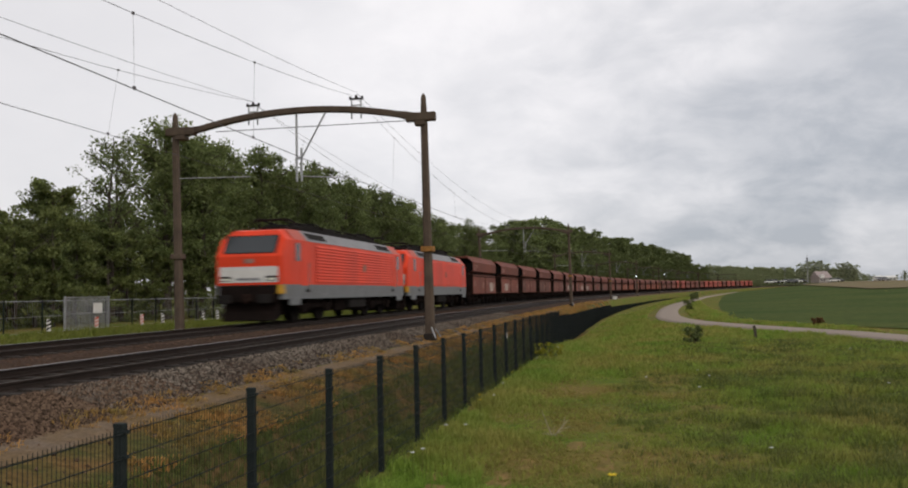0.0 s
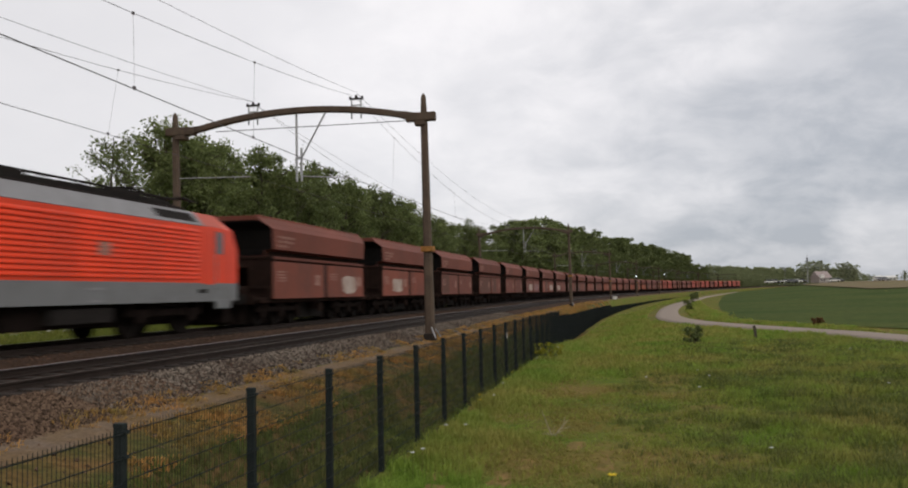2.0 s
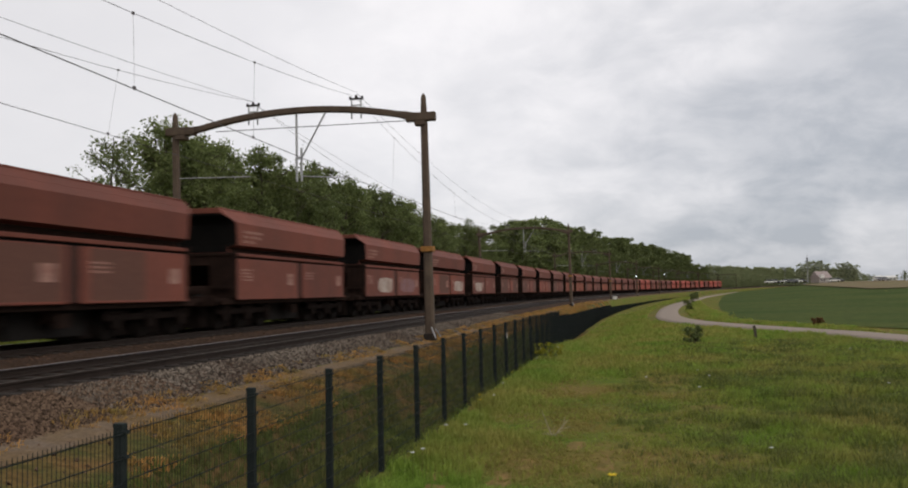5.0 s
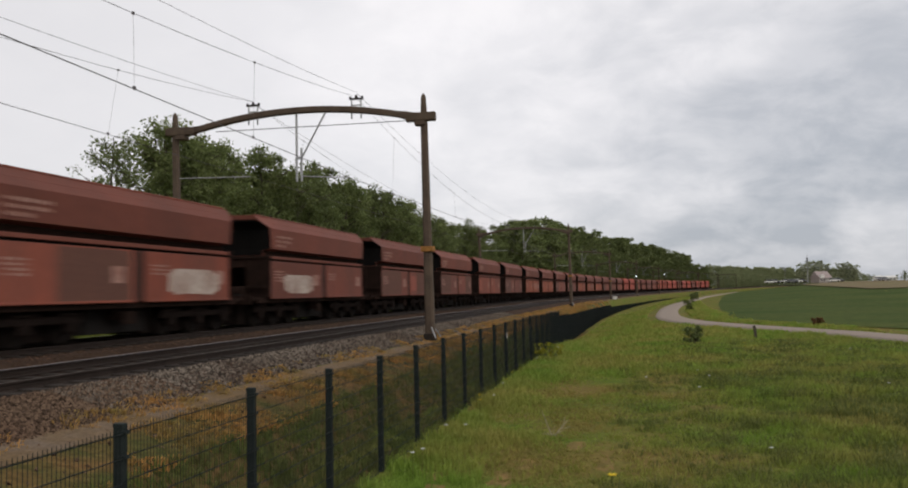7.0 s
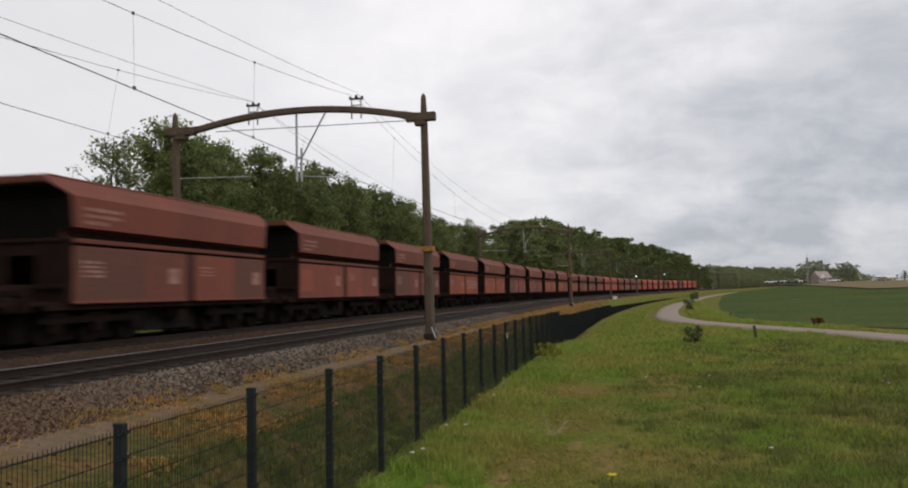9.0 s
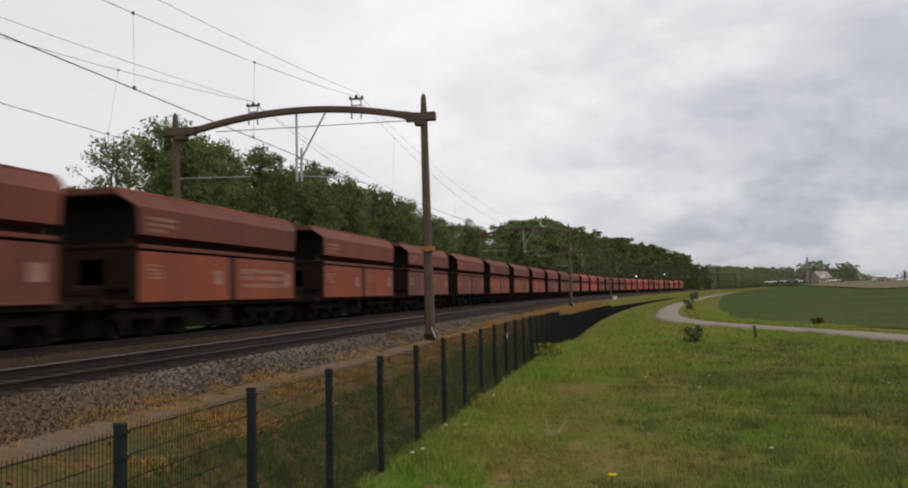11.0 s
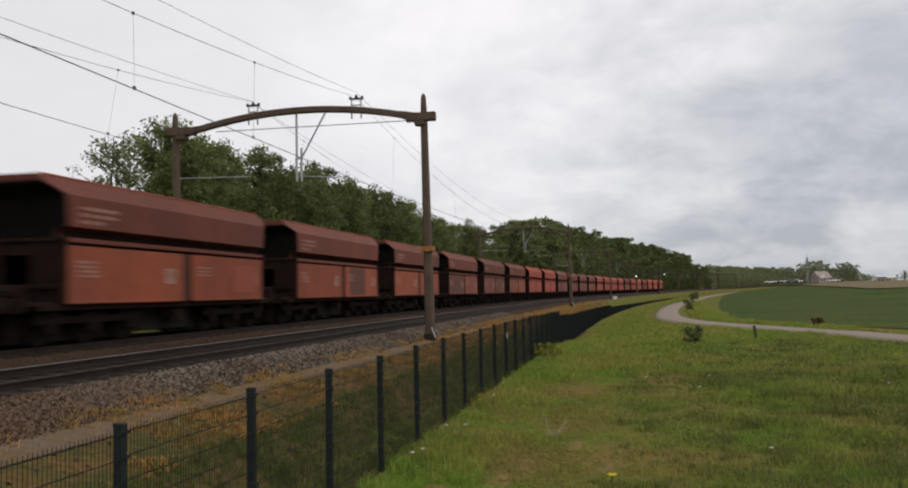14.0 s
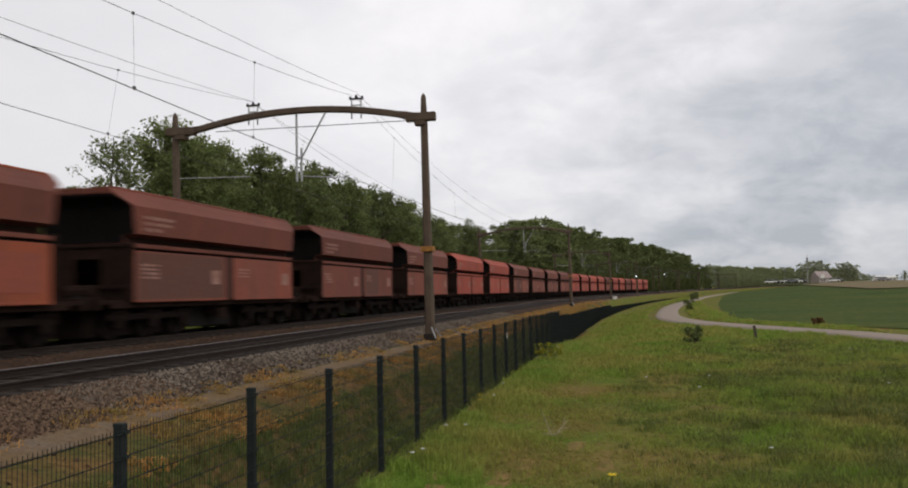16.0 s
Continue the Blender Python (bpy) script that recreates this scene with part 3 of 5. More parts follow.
def words(x, y, z, h, width, rows, seed):
    """Unreadable lettering: bars of word length in rows."""
    rng = random.Random(seed)
    bm = bmesh.new()
    for k in range(rows):
        u = y
        end = y + width * rng.uniform(0.5, 1.0)
        while u < end:
            w = rng.uniform(0.08, 0.3)
            box(bm, (x, u + w / 2, z - k * h * 1.6), (0.004, w, h * rng.uniform(0.7, 1.0)))
            u += w + 0.06
    return bm


def wagon(paint_mat, label):
    w = empty("hopper_wagon", label, "freight wagon", "hopper wagons of the train")
    # hopper upper part: the ends lean outwards to an overhanging top lip above a black plate, the recess's shade put
    # into its colour
    half = [(1.12, 2.73, 0.0), (1.12, 2.94, 0.0), (1.46, 3.0, 0.0), (1.47, 3.80, 0.10), (1.231, 4.05, 0.54), (1.03, 4.26, 0.58), (0.96, 4.30, 0.58)]
    prof = half + [(-x, z, q) for x, z, q in reversed(half)]
    bm = loft(bmesh.new(), [[(x, sy * (B1 + q), z) for x, z, q in prof] for sy in (-1, 1)], cap=False)
    bm.verts.ensure_lookup_table()
    n = len(prof)
    for base in (0, n):
        for k in range(len(half) - 1):
            bm.faces.new([bm.verts[base + j] for j in (k, k + 1, n - 2 - k, n - 1 - k)])
    bmesh.ops.recalc_face_normals(bm, faces=bm.faces[:])
    hop = part("hopper", bm, paint_mat if paint_mat is M_WRED else M_HOPPER, w)
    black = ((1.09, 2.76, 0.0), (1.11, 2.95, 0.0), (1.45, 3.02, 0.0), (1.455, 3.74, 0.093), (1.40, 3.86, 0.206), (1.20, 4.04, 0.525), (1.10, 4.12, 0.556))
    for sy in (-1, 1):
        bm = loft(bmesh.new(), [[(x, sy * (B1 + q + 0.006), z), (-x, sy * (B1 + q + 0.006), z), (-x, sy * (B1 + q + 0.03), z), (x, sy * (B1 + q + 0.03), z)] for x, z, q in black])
        part("end_wall", bm, M_SOOTSHADE, hop, "end wall, soot and recess shade in its black")
    bm = bmesh.new()
    for sx in (-1, 1):
        rod(bm, (sx * 0.98, B0 - 0.5, 4.30), (sx * 0.98, B1 + 0.5, 4.30), 0.04, 6)
    for i in range(21):
        y = B0 + 0.55 + i * 0.52
        for sx in (-1, 1):
            box(bm, (sx * 1.255, y, 4.03), (0.04, 0.03, 0.03))
    part("top_rim", bm, paint_mat, hop)
    # recessed end shields
    for sy in (-1, 1):
        y = B0 if sy < 0 else B1
        bm = bmesh.new()
        for x in (-1.43, 1.43):
            box(bm, (x, y + sy * 0.06, 2.62), (0.07, 0.14, 0.3), bevel=0.02)
        box(bm, (0, y + sy * 0.08, 2.68), (2.86, 0.08, 0.1), bevel=0.02)
        part("end_frame", bm, M_GRIMESHADE, w)
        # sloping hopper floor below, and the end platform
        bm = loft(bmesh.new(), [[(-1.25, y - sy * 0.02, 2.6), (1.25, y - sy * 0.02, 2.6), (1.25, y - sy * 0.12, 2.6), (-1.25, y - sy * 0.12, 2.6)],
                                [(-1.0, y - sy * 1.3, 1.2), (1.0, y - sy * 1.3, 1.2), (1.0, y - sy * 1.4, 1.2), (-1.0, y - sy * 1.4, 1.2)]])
        part("slope_sheet", bm, M_GRIMESHADE, w)
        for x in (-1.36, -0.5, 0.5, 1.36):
            part("end_post", bx((x, y + sy * 0.07, 1.85), (0.12, 0.1, 1.5), 0.015), M_GRIMESHADE, w)
        part("crossbar", bx((0, y + sy * 0.13, 1.5), (2.7, 0.06, 0.12), 0.02), M_GRIMESHADE, w)
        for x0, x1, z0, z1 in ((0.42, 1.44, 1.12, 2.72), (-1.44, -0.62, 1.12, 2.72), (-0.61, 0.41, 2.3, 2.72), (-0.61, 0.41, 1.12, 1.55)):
            part("end_plate", bx(((x0 + x1) / 2, y + sy * 0.02, (z0 + z1) / 2), (x1 - x0, 0.05, z1 - z0), 0.01), M_GRIMESHADE, w)
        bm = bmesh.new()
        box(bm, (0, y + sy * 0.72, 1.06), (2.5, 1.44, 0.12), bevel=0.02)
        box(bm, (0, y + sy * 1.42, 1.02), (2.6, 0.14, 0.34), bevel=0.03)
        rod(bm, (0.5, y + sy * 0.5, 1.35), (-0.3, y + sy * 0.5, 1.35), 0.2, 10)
        plat = part("platform", bm, M_GRIMESHADE, w)
        for x in (-0.875, 0.875):
            bm = bmesh.new()
            rod(bm, (x, y + sy * 1.45, 1.05), (x, y + sy * 1.62, 1.05), 0.1, 10)
            rod(bm, (x, y + sy * 1.62, 1.05), (x, y + sy * 1.66, 1.05), 0.21, 14)
            part("buffer", bm, M_BLACK, plat)
        part("drawbar", rd((0, y + sy * 1.4, 0.98), (0, y + sy * 1.56, 0.98), 0.07), M_BLACK, plat)
        bm = bmesh.new()
        for x in (0.92, 1.28):
            rod(bm, (x, y + sy * 0.32, 0.55), (x, y + sy * 0.32, 2.62), 0.02, 6)
        for k in range(7):
            rod(bm, (0.92, y + sy * 0.32, 0.6 + k * 0.3), (1.28, y + sy * 0.32, 0.6 + k * 0.3), 0.015, 5)
        part("ladder", bm, M_GRIMESHADE, w)
    # waist: the shade in its slot and recess is put into dark strips
    for sx in (-1, 1):
        part("waist_gap", bx((sx * 1.25, 0, 2.57), (0.2, 11.4, 0.08), 0.0), M_SOOTSHADE, w, "black strip for the shade in the waist slot")
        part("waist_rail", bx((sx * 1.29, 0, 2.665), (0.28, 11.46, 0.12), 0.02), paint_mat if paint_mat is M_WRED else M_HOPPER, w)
        part("waist_recess", bx((sx * 1.124, 0, 2.84), (0.012, 11.4, 0.18), 0.0), M_GRIMESHADE, w, "dark strip for the shade in the waist recess")
        # two discharge flaps each side, with stiffeners
        for y0, y1 in ((-5.72, -0.12), (0.45, 5.72)):
            bm = bmesh.new()
            c = (y0 + y1) / 2
            box(bm, (sx * 1.40, c, 1.80), (0.06, y1 - y0, 1.45), bevel=0.02)
            box(bm, (sx * 1.42, c, 1.08), (0.09, y1 - y0, 0.07), bevel=0.02)
            fl = part("side_flap", bm, paint_mat, w)
            bm = words(sx * 1.434, y0 + 0.35, 2.12, 0.075, 1.1, 4 if y0 < 0 else 3, 5 if y0 < 0 else 9)
            part("lettering", bm, M_CHALK, fl, "worn pale lettering")
            part("data_panel", bx((sx * 1.434, y1 - 0.75, 1.82), (0.004, 0.6, 0.46)), M_CHALK, fl, "pale worn data panel")
        part("side_post", bx((sx * 1.37, 0.165, 1.8), (0.07, 0.48, 1.44), 0.03), M_POST, w, "dark brown post between the flaps")
        bm = words(sx * 1.474, -5.3, 3.5, 0.11, 1.5, 3, 2)
        part("lettering", bm, M_CHALK, hop, "worn pale lettering")
        part("sill", bx((sx * 1.22, 0, 0.98), (0.16, 13.2, 0.18), 0.02), M_GRIMESHADE, w)
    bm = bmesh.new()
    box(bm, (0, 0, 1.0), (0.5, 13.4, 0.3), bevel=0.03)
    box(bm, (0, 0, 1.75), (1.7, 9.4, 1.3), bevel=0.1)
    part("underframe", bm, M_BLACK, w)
    part("brake_cylinder", rd((-0.9, 0.45, 0.72), (-0.9, -0.45, 0.72), 0.17, 10), M_GRIMESHADE, w)
    part("brake_cylinder", rd((0.9, 0.35, 0.72), (0.9, -0.35, 0.72), 0.17, 10), M_GRIMESHADE, w)
    # solid dark block, added to fill the space between the bogies
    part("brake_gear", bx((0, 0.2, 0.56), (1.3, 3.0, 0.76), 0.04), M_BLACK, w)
    part("brake_lever_box", bx((1.18, 0, 0.62), (0.12, 0.5, 0.36), 0.02), M_GRIMESHADE, w)
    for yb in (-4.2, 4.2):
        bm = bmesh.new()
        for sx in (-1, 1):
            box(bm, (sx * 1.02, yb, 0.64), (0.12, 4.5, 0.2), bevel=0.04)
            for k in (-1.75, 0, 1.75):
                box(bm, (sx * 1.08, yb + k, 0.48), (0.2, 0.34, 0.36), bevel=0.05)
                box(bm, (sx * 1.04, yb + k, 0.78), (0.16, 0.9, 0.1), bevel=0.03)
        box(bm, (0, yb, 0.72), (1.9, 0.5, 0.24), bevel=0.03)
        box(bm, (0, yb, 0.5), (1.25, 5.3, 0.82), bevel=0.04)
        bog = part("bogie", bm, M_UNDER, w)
        for k in (-1.75, 0, 1.75):
            wheelset(bog, yb + k, 0.46)
    return w


def spray(parent, y0, y1, z0, z1, seed, pm):
    """Irregular faded graffiti, or a squared repainted patch, on a flap."""
    if pm is M_PATCHRED:
        return part("repainted_patch", bx((1.431, (y0 + y1) / 2, 1.8), (0.012, y1 - y0, 0.95), 0.003), pm, parent, "brighter red repainted patch")
    if pm is M_DULL:
        return part("repainted_patch", bx((1.430, (y0 + y1) / 2, 1.8), (0.008, y1 - y0, 1.38), 0.002), pm, parent, "dull brown repainted patch")
    rng = random.Random(seed)
    bm = bmesh.new()
    jit = [0.74 + 0.3 * rng.random() for _ in range(40)]
    n = 40
    ring = []
    for i in range(n):
        q = 2 * math.pi * i / n
        r = (jit[i] + 1.5 * jit[i - 1] + jit[i - 2]) / 3.5
        ring.append(((y0 + y1) / 2 + (y1 - y0) / 2 * r * math.copysign(abs(math.cos(q)) ** 0.4, math.cos(q)),
                     min(2.44, (z0 + z1) / 2 + (z1 - z0) / 2 * r * math.copysign(abs(math.sin(q)) ** 0.4, math.sin(q)))))
    loft(bm, [[(1.425, y, z) for y, z in ring], [(1.437, y, z) for y, z in ring]])
    return part("graffiti", bm, pm, parent, "faded spray-paint patch")


def loco(m):
    e = empty("electric_locomotive", "bright red four-axle electric freight locomotive with grey skirt", "locomotive", "locomotives of the train")
    H = 9.3
    # body: sections skewed at both ends for the raked cabs
    side = [(1.50, 1.62), (1.50, 2.78), (1.50, 3.47), (1.08, 3.97), (-1.08, 3.97), (-1.50, 3.47), (-1.50, 2.78), (-1.50, 1.62)]

    def ring(pts, y, narrow, rake, sgn):
        out = []
        for x, z in pts:
            back = rake * max(0.0, z - 2.78)
            low = 0.10 * rake / 0.62 if z > 3.9 else 0.0
            out.append((x * narrow, sgn * (y - back), z - low))
        return out

    secs = [(H, 0.93, 0.62), (H - 0.08, 0.955, 0.60), (H - 0.75, 0.99, 0.35), (H - 1.2, 1.0, 0.1), (H - 2.2, 1.0, 0.0)]
    rings = [ring(side, y, n, r, -1) for y, n, r in secs] + [ring(side, y, n, r, 1) for y, n, r in reversed(secs)]
    bm = loft(bmesh.new(), rings, cap=False)
    bm.verts.ensure_lookup_table()
    for base in (0, (len(rings) - 1) * 8):
        for i in range(3):
            bm.faces.new([bm.verts[base + k] for k in (i, i + 1, 6 - i, 7 - i)])
    bmesh.ops.recalc_face_normals(bm, faces=bm.faces[:])
    body = part("body", bm, M_RED, e)
    # grey skirt
    sk = [(1.49, 1.02), (1.505, 1.625), (-1.505, 1.625), (-1.49, 1.02)]
    rings = [ring(sk, y, n, 0, -1) for y, n, _ in secs[1:]] + [ring(sk, y, n, 0, 1) for y, n, _ in reversed(secs[1:])]
    skirt = part("skirt", loft(bmesh.new(), rings), M_GREY, e, "grey lower body")
    for sx in (-1, 1):
        for sy in (-1, 1):
            part("step_well", bx((sx * 1.47, sy * 8.05, 0.92), (0.08, 1.1, 0.3), 0.02), M_GREY, skirt)
        bm = bmesh.new()
        for y in (-6.6, 6.6):
            box(bm, (sx * 1.508, y, 1.36), (0.012, 0.55, 0.13), bevel=0.004)
        part("grille", bm, M_BLACK, skirt)
        bm = bmesh.new()
        box(bm, (sx * 1.51, 0.9, 1.43), (0.006, 0.85, 0.07))
        box(bm, (sx * 1.51, -4.6, 1.2), (0.006, 0.85, 0.06))
        box(bm, (sx * 1.51, 0.9, 1.1), (0.006, 0.5, 0.06))
        part("lettering", bm, M_ROOFGREY, skirt, "pale unreadable lettering")
        # louvred side: horizontal ribs
        rib = bmesh.new()
        loft(rib, [[(0, yy, -0.055), (0.038 * sx, yy, -0.045), (0.038 * sx, yy, -0.005), (0, yy, 0.055)] for yy in (-5.85, 6.1)])
        first = part("louvre", rib, M_RED, body)
        first.matrix_basis = pose(sx * 1.505, 0.2, 1.78)
        for k in range(1, 12):
            share("louvre", first.data, body, pose(sx * 1.505, 0.2, 1.78 + k * 0.138))
        bm = bmesh.new()
        box(bm, (sx * 1.546, 1.2, 2.5), (0.006, 0.5, 0.36))
        part("emblem", bm, M_CHALK, body, "small pale square emblem")
        for y in (-7.75, 7.75):
            part("cab_side_window", bx((sx * 1.503, y, 2.98), (0.02, 0.52, 0.75), 0.006), M_GLASS, body)
        for y in (-7.0, 7.0):
            bm = bmesh.new()
            box(bm, (sx * 1.502, y, 2.45), (0.012, 0.72, 1.75), bevel=0.004)
            d = part("cab_door", bm, M_RED, body)
            part("handrail", rd((sx * 1.54, y + 0.45, 1.3), (sx * 1.54, y + 0.45, 2.6), 0.018), M_GALV, d)
        # sloping roof panels, grey, with grilles
        q = math.atan2(0.50, 0.42)
        bm = bmesh.new()
        box(bm, (sx * 1.297, 0, 3.727), (0.63, 13.4, 0.02), pose(0, 0, 0, 0, sx * math.degrees(q)))
        pan = part("roof_slope", bm, M_ROOFGREY, body, "light grey sloping roof panel")
        for y, ln in ((-5.2, 2.3), (5.2, 2.3)):
            bm = bmesh.new()
            box(bm, (sx * 1.305, y, 3.738), (0.36, ln, 0.02), pose(0, 0, 0, 0, sx * math.degrees(q)), 0.004)
            part("roof_grille", bm, M_BLACK, pan, "dark ventilation grille")
        for sy in (-1, 1):
            bm = bmesh.new()
            box(bm, (sx * 1.292, sy * 7.45, 3.725), (0.58, 1.5, 0.016), pose(0, 0, 0, 0, sx * math.degrees(q)))
            part("cab_roof_edge", bm, M_REDROOF, body, "dusty pink-red roof edge")
    for sy in (-1, 1):
        # windscreen, white panel, lamps

        def face(x0, x1, z0, z1, t, y_of):
            bm = bmesh.new()
            loft(bm, [[(x, sy * (y_of(z) + k), z) for x, z in ((x0, z0), (x1, z0), (x1, z1), (x0, z1))] for k in (0.0, t)])
            return bm

        def slope(z):
            return H - 0.575 * (z - 2.78) if z > 2.78 else H

        part("windscreen_surround", face(-1.14, 1.14, 2.90, 3.66, 0.012, slope), M_BLACK, body)
        part("windscreen", face(-1.07, 1.07, 2.94, 3.62, 0.02, slope), M_GLASS, body, "grey-reflecting windscreen")
        part("front_panel", face(-1.27, 1.27, 1.72, 2.36, 0.02, slope), M_WHITE, body, "off-white warning panel")
        part("emblem", face(-0.22, 0.22, 2.5, 2.68, 0.016, slope), M_CHALK, body, "small pale emblem")
        part("number_bar", face(-0.55, 0.5, 1.8, 1.9, 0.026, slope), M_ROOFGREY, body, "grey lettering bar")
        for sx in (-1, 1):
            part("headlight_housing", face(sx * 1.0 - 0.24, sx * 1.0 + 0.24, 1.78, 1.98, 0.03, slope), M_BLACK, body)
            part("headlight", face(sx * 1.0 - 0.19, sx * 1.0 + 0.19, 1.81, 1.89, 0.04, slope), M_LAMP if sy < 0 else M_WHITE, body, "small warm headlight")
        bm = bmesh.new()
        box(bm, (0, sy * (H - 0.1), 1.25), (2.5, 0.35, 0.7), bevel=0.05)
        box(bm, (0, sy * (H - 0.35), 0.62), (2.3, 0.4, 0.75), bevel=0.05)
        box(bm, (0, sy * (H - 0.1), 0.35), (2.4, 0.12, 0.4), pose(0, 0, 0, sy * 20), 0.03)
        end = part("headstock", bm, M_UNDER, e, "black headstock and plough")
        for x in (-0.875, 0.875):
            bm = bmesh.new()
            rod(bm, (x, sy * (H - 0.05), 1.05), (x, sy * (H + 0.4), 1.05), 0.13, 12)
            box(bm, (x, sy * (H + 0.44), 1.05), (0.6, 0.07, 0.36), bevel=0.03)
            part("buffer", bm, M_BLACK, end)
        bm = bmesh.new()
        rod(bm, (0, sy * (H - 0.1), 1.0), (0, sy * (H + 0.35), 0.95), 0.09)
        box(bm, (0, sy * (H + 0.1), 1.1), (0.4, 0.2, 0.3), bevel=0.05)
        part("coupling", bm, M_GRIMESHADE, end)
        part("corner_step", bx((-sy * 1.33, sy * (H - 0.2), 1.42), (0.24, 0.5, 0.36), 0.03), M_YELLOW, e, "yellow corner step")
    # roof gear
    bm = bmesh.new()
    box(bm, (0, 0, 4.0), (1.8, 12.5, 0.16), bevel=0.03)
    for y, zz in ((-5.5, 0.28), (-4.2, 0.34), (-2.8, 0.26), (-1.5, 0.4), (-0.1, 0.28), (1.2, 0.3), (2.4, 0.26), (3.6, 0.36), (5.0, 0.28)):
        box(bm, (0, y, 4.0 + zz / 2), (1.3, 1.7, zz), bevel=0.05)
    for y in np.arange(-6, 6.1, 1.5):
        for x in (-0.55, 0.55):
            rod(bm, (x, float(y), 4.0), (x, float(y), 4.38), 0.08, 8)
    rod(bm, (0.55, -6, 4.38), (0.55, 6, 4.38), 0.035)
    rod(bm, (-0.55, -6, 4.38), (-0.55, 6, 4.38), 0.035)
    part("roof_gear", bm, M_BLACK, e, "sooty insulators and bus bars")
    for sy in (-1, 1, -0.55, 0.55):
        y = sy * 6.9
        pan = part("pantograph", bx((0, y - sy * 1.0, 4.1), (1.3, 1.9, 0.12), 0.02), M_BLACK, e, "folded black pantograph")
        for x in (-0.5, 0.5):
            part("lower_arm", rd((x, y, 4.12), (x * 0.6, y - sy * 1.7, 4.36), 0.05), M_BLACK, pan)
            part("upper_arm", rd((x * 0.6, y - sy * 1.7, 4.3), (x, y + sy * 0.2, 4.46), 0.04), M_BLACK, pan)
        for k in (-0.15, 0.15):
            bm = rd((-0.72, y + k, 4.46), (0.72, y + k, 4.46), 0.04)
            for sx in (-1, 1):
                rod(bm, (sx * 0.7, y + k, 4.46), (sx * 1.0, y + k, 4.30), 0.03)
            part("contact_strip", bm, M_BLACK, pan)
    # bogies
    bm = bmesh.new()
    box(bm, (0, 0, 0.72), (2.2, 4.2, 0.62), bevel=0.06)
    part("transformer_box", bm, M_UNDER, e)
    for sx in (-1, 1):
        part("equipment_box", bx((sx * 1.22, 0.6, 0.72), (0.3, 2.6, 0.4), 0.04), M_BLACK, e)
    for yb in (-4.95, 4.95):
        bm = bmesh.new()
        for sx in (-1, 1):
            box(bm, (sx * 1.08, yb, 0.72), (0.14, 4.3, 0.24), bevel=0.05)
            for k in (-1.45, 1.45):
                box(bm, (sx * 1.16, yb + k, 0.62), (0.22, 0.42, 0.42), bevel=0.06)
                rod(bm, (sx * 1.14, yb + k - 0.5, 0.62), (sx * 1.14, yb + k - 0.5, 1.0), 0.12, 10)
                rod(bm, (sx * 1.14, yb + k + 0.5, 0.62), (sx * 1.14, yb + k + 0.5, 1.0), 0.12, 10)
            rod(bm, (sx * 1.2, yb - 0.5, 0.95), (sx * 1.2, yb + 0.5, 0.95), 0.06)
        box(bm, (0, yb, 0.7), (2.0, 0.9, 0.4), bevel=0.05)
        box(bm, (0, yb, 0.66), (1.25, 4.6, 0.66), bevel=0.05)
        bog = part("bogie", bm, M_UNDER, e)
        for k in (-1.45, 1.45):
            wheelset(bog, yb + k, 0.625)
    e.matrix_basis = m
    return e


SPEED = 21.04
TRAIN = []
lead = loco(at(44.95, 0))
TRAIN.append((lead, 44.95))
TRAIN.append((copy_thing(lead, at(64.53, 0)), 64.53))
kinds = [wagon(M_BROWN, "dusty brown six-axle ore hopper wagon"), wagon(M_RUST, "reddish-brown six-axle ore hopper wagon"), wagon(M_WRED, "bright red freshly painted ore hopper wagon"),
         wagon(M_ORANGEW, "orange-brown six-axle ore hopper wagon with faded flaps")]
ORDER = [1, 1, 0, 0, 0, 0, 1, 0, 0, 0, 1, 0, 3, 3, 1, 0, 3, 3, 3, 1, 0, 1, 2, 2, 1, 1, 0, 1, 2, 2, 2, 2, 1, 2, 2, 1, 2, 2, 2]
SPRAY = ((0, 2.4, 4.6, M_SPRAY), (1, -3.8, -1.4, M_SPRAY), (5, -3.6, -0.6, M_SPRAY), (5, 0.9, 4.6, M_PURPLE), (6, 1.6, 5.0, M_SPRAY), (7, -4.6, -1.0, M_SPRAY),
         (8, 0.6, 2.0, M_PATCHRED), (8, 2.1, 5.6, M_DULL), (8, -5.6, -1.6, M_DULL), (3, -5.5, -0.3, M_DULL), (9, -5.6, -2.4, M_DULL), (10, -5.6, -4.2, M_PATCHRED), (16, 3.4, 5.2, M_PATCHRED), (18, 3.6, 5.4, M_PATCHRED), (21, 1.0, 2.6, M_PATCHRED),
         (2, -5.5, -3.1, M_DULL), (3, 0.8, 3.4, M_DULL), (6, -3.4, -0.3, M_DULL), (9, 3.2, 5.5, M_DULL), (11, -5.5, -2.2, M_DULL), (14, -5.5, -2.5, M_DULL), (15, 0.8, 2.9, M_DULL), (17, 1.0, 3.5, M_DULL), (19, -5.6, -0.3, M_DULL), (20, 0.7, 3.0, M_DULL), (24, -3.0, -0.4, M_DULL))
used = set()
for i, kd in enumerate(ORDER):
    s = 82.6 + 15.0 * i
    if kd in used:
        ob = copy_thing(kinds[kd], at(s, 0))
    else:
        ob = kinds[kd]
        ob.matrix_basis = at(s, 0)
        used.add(kd)
    TRAIN.append((ob, s))
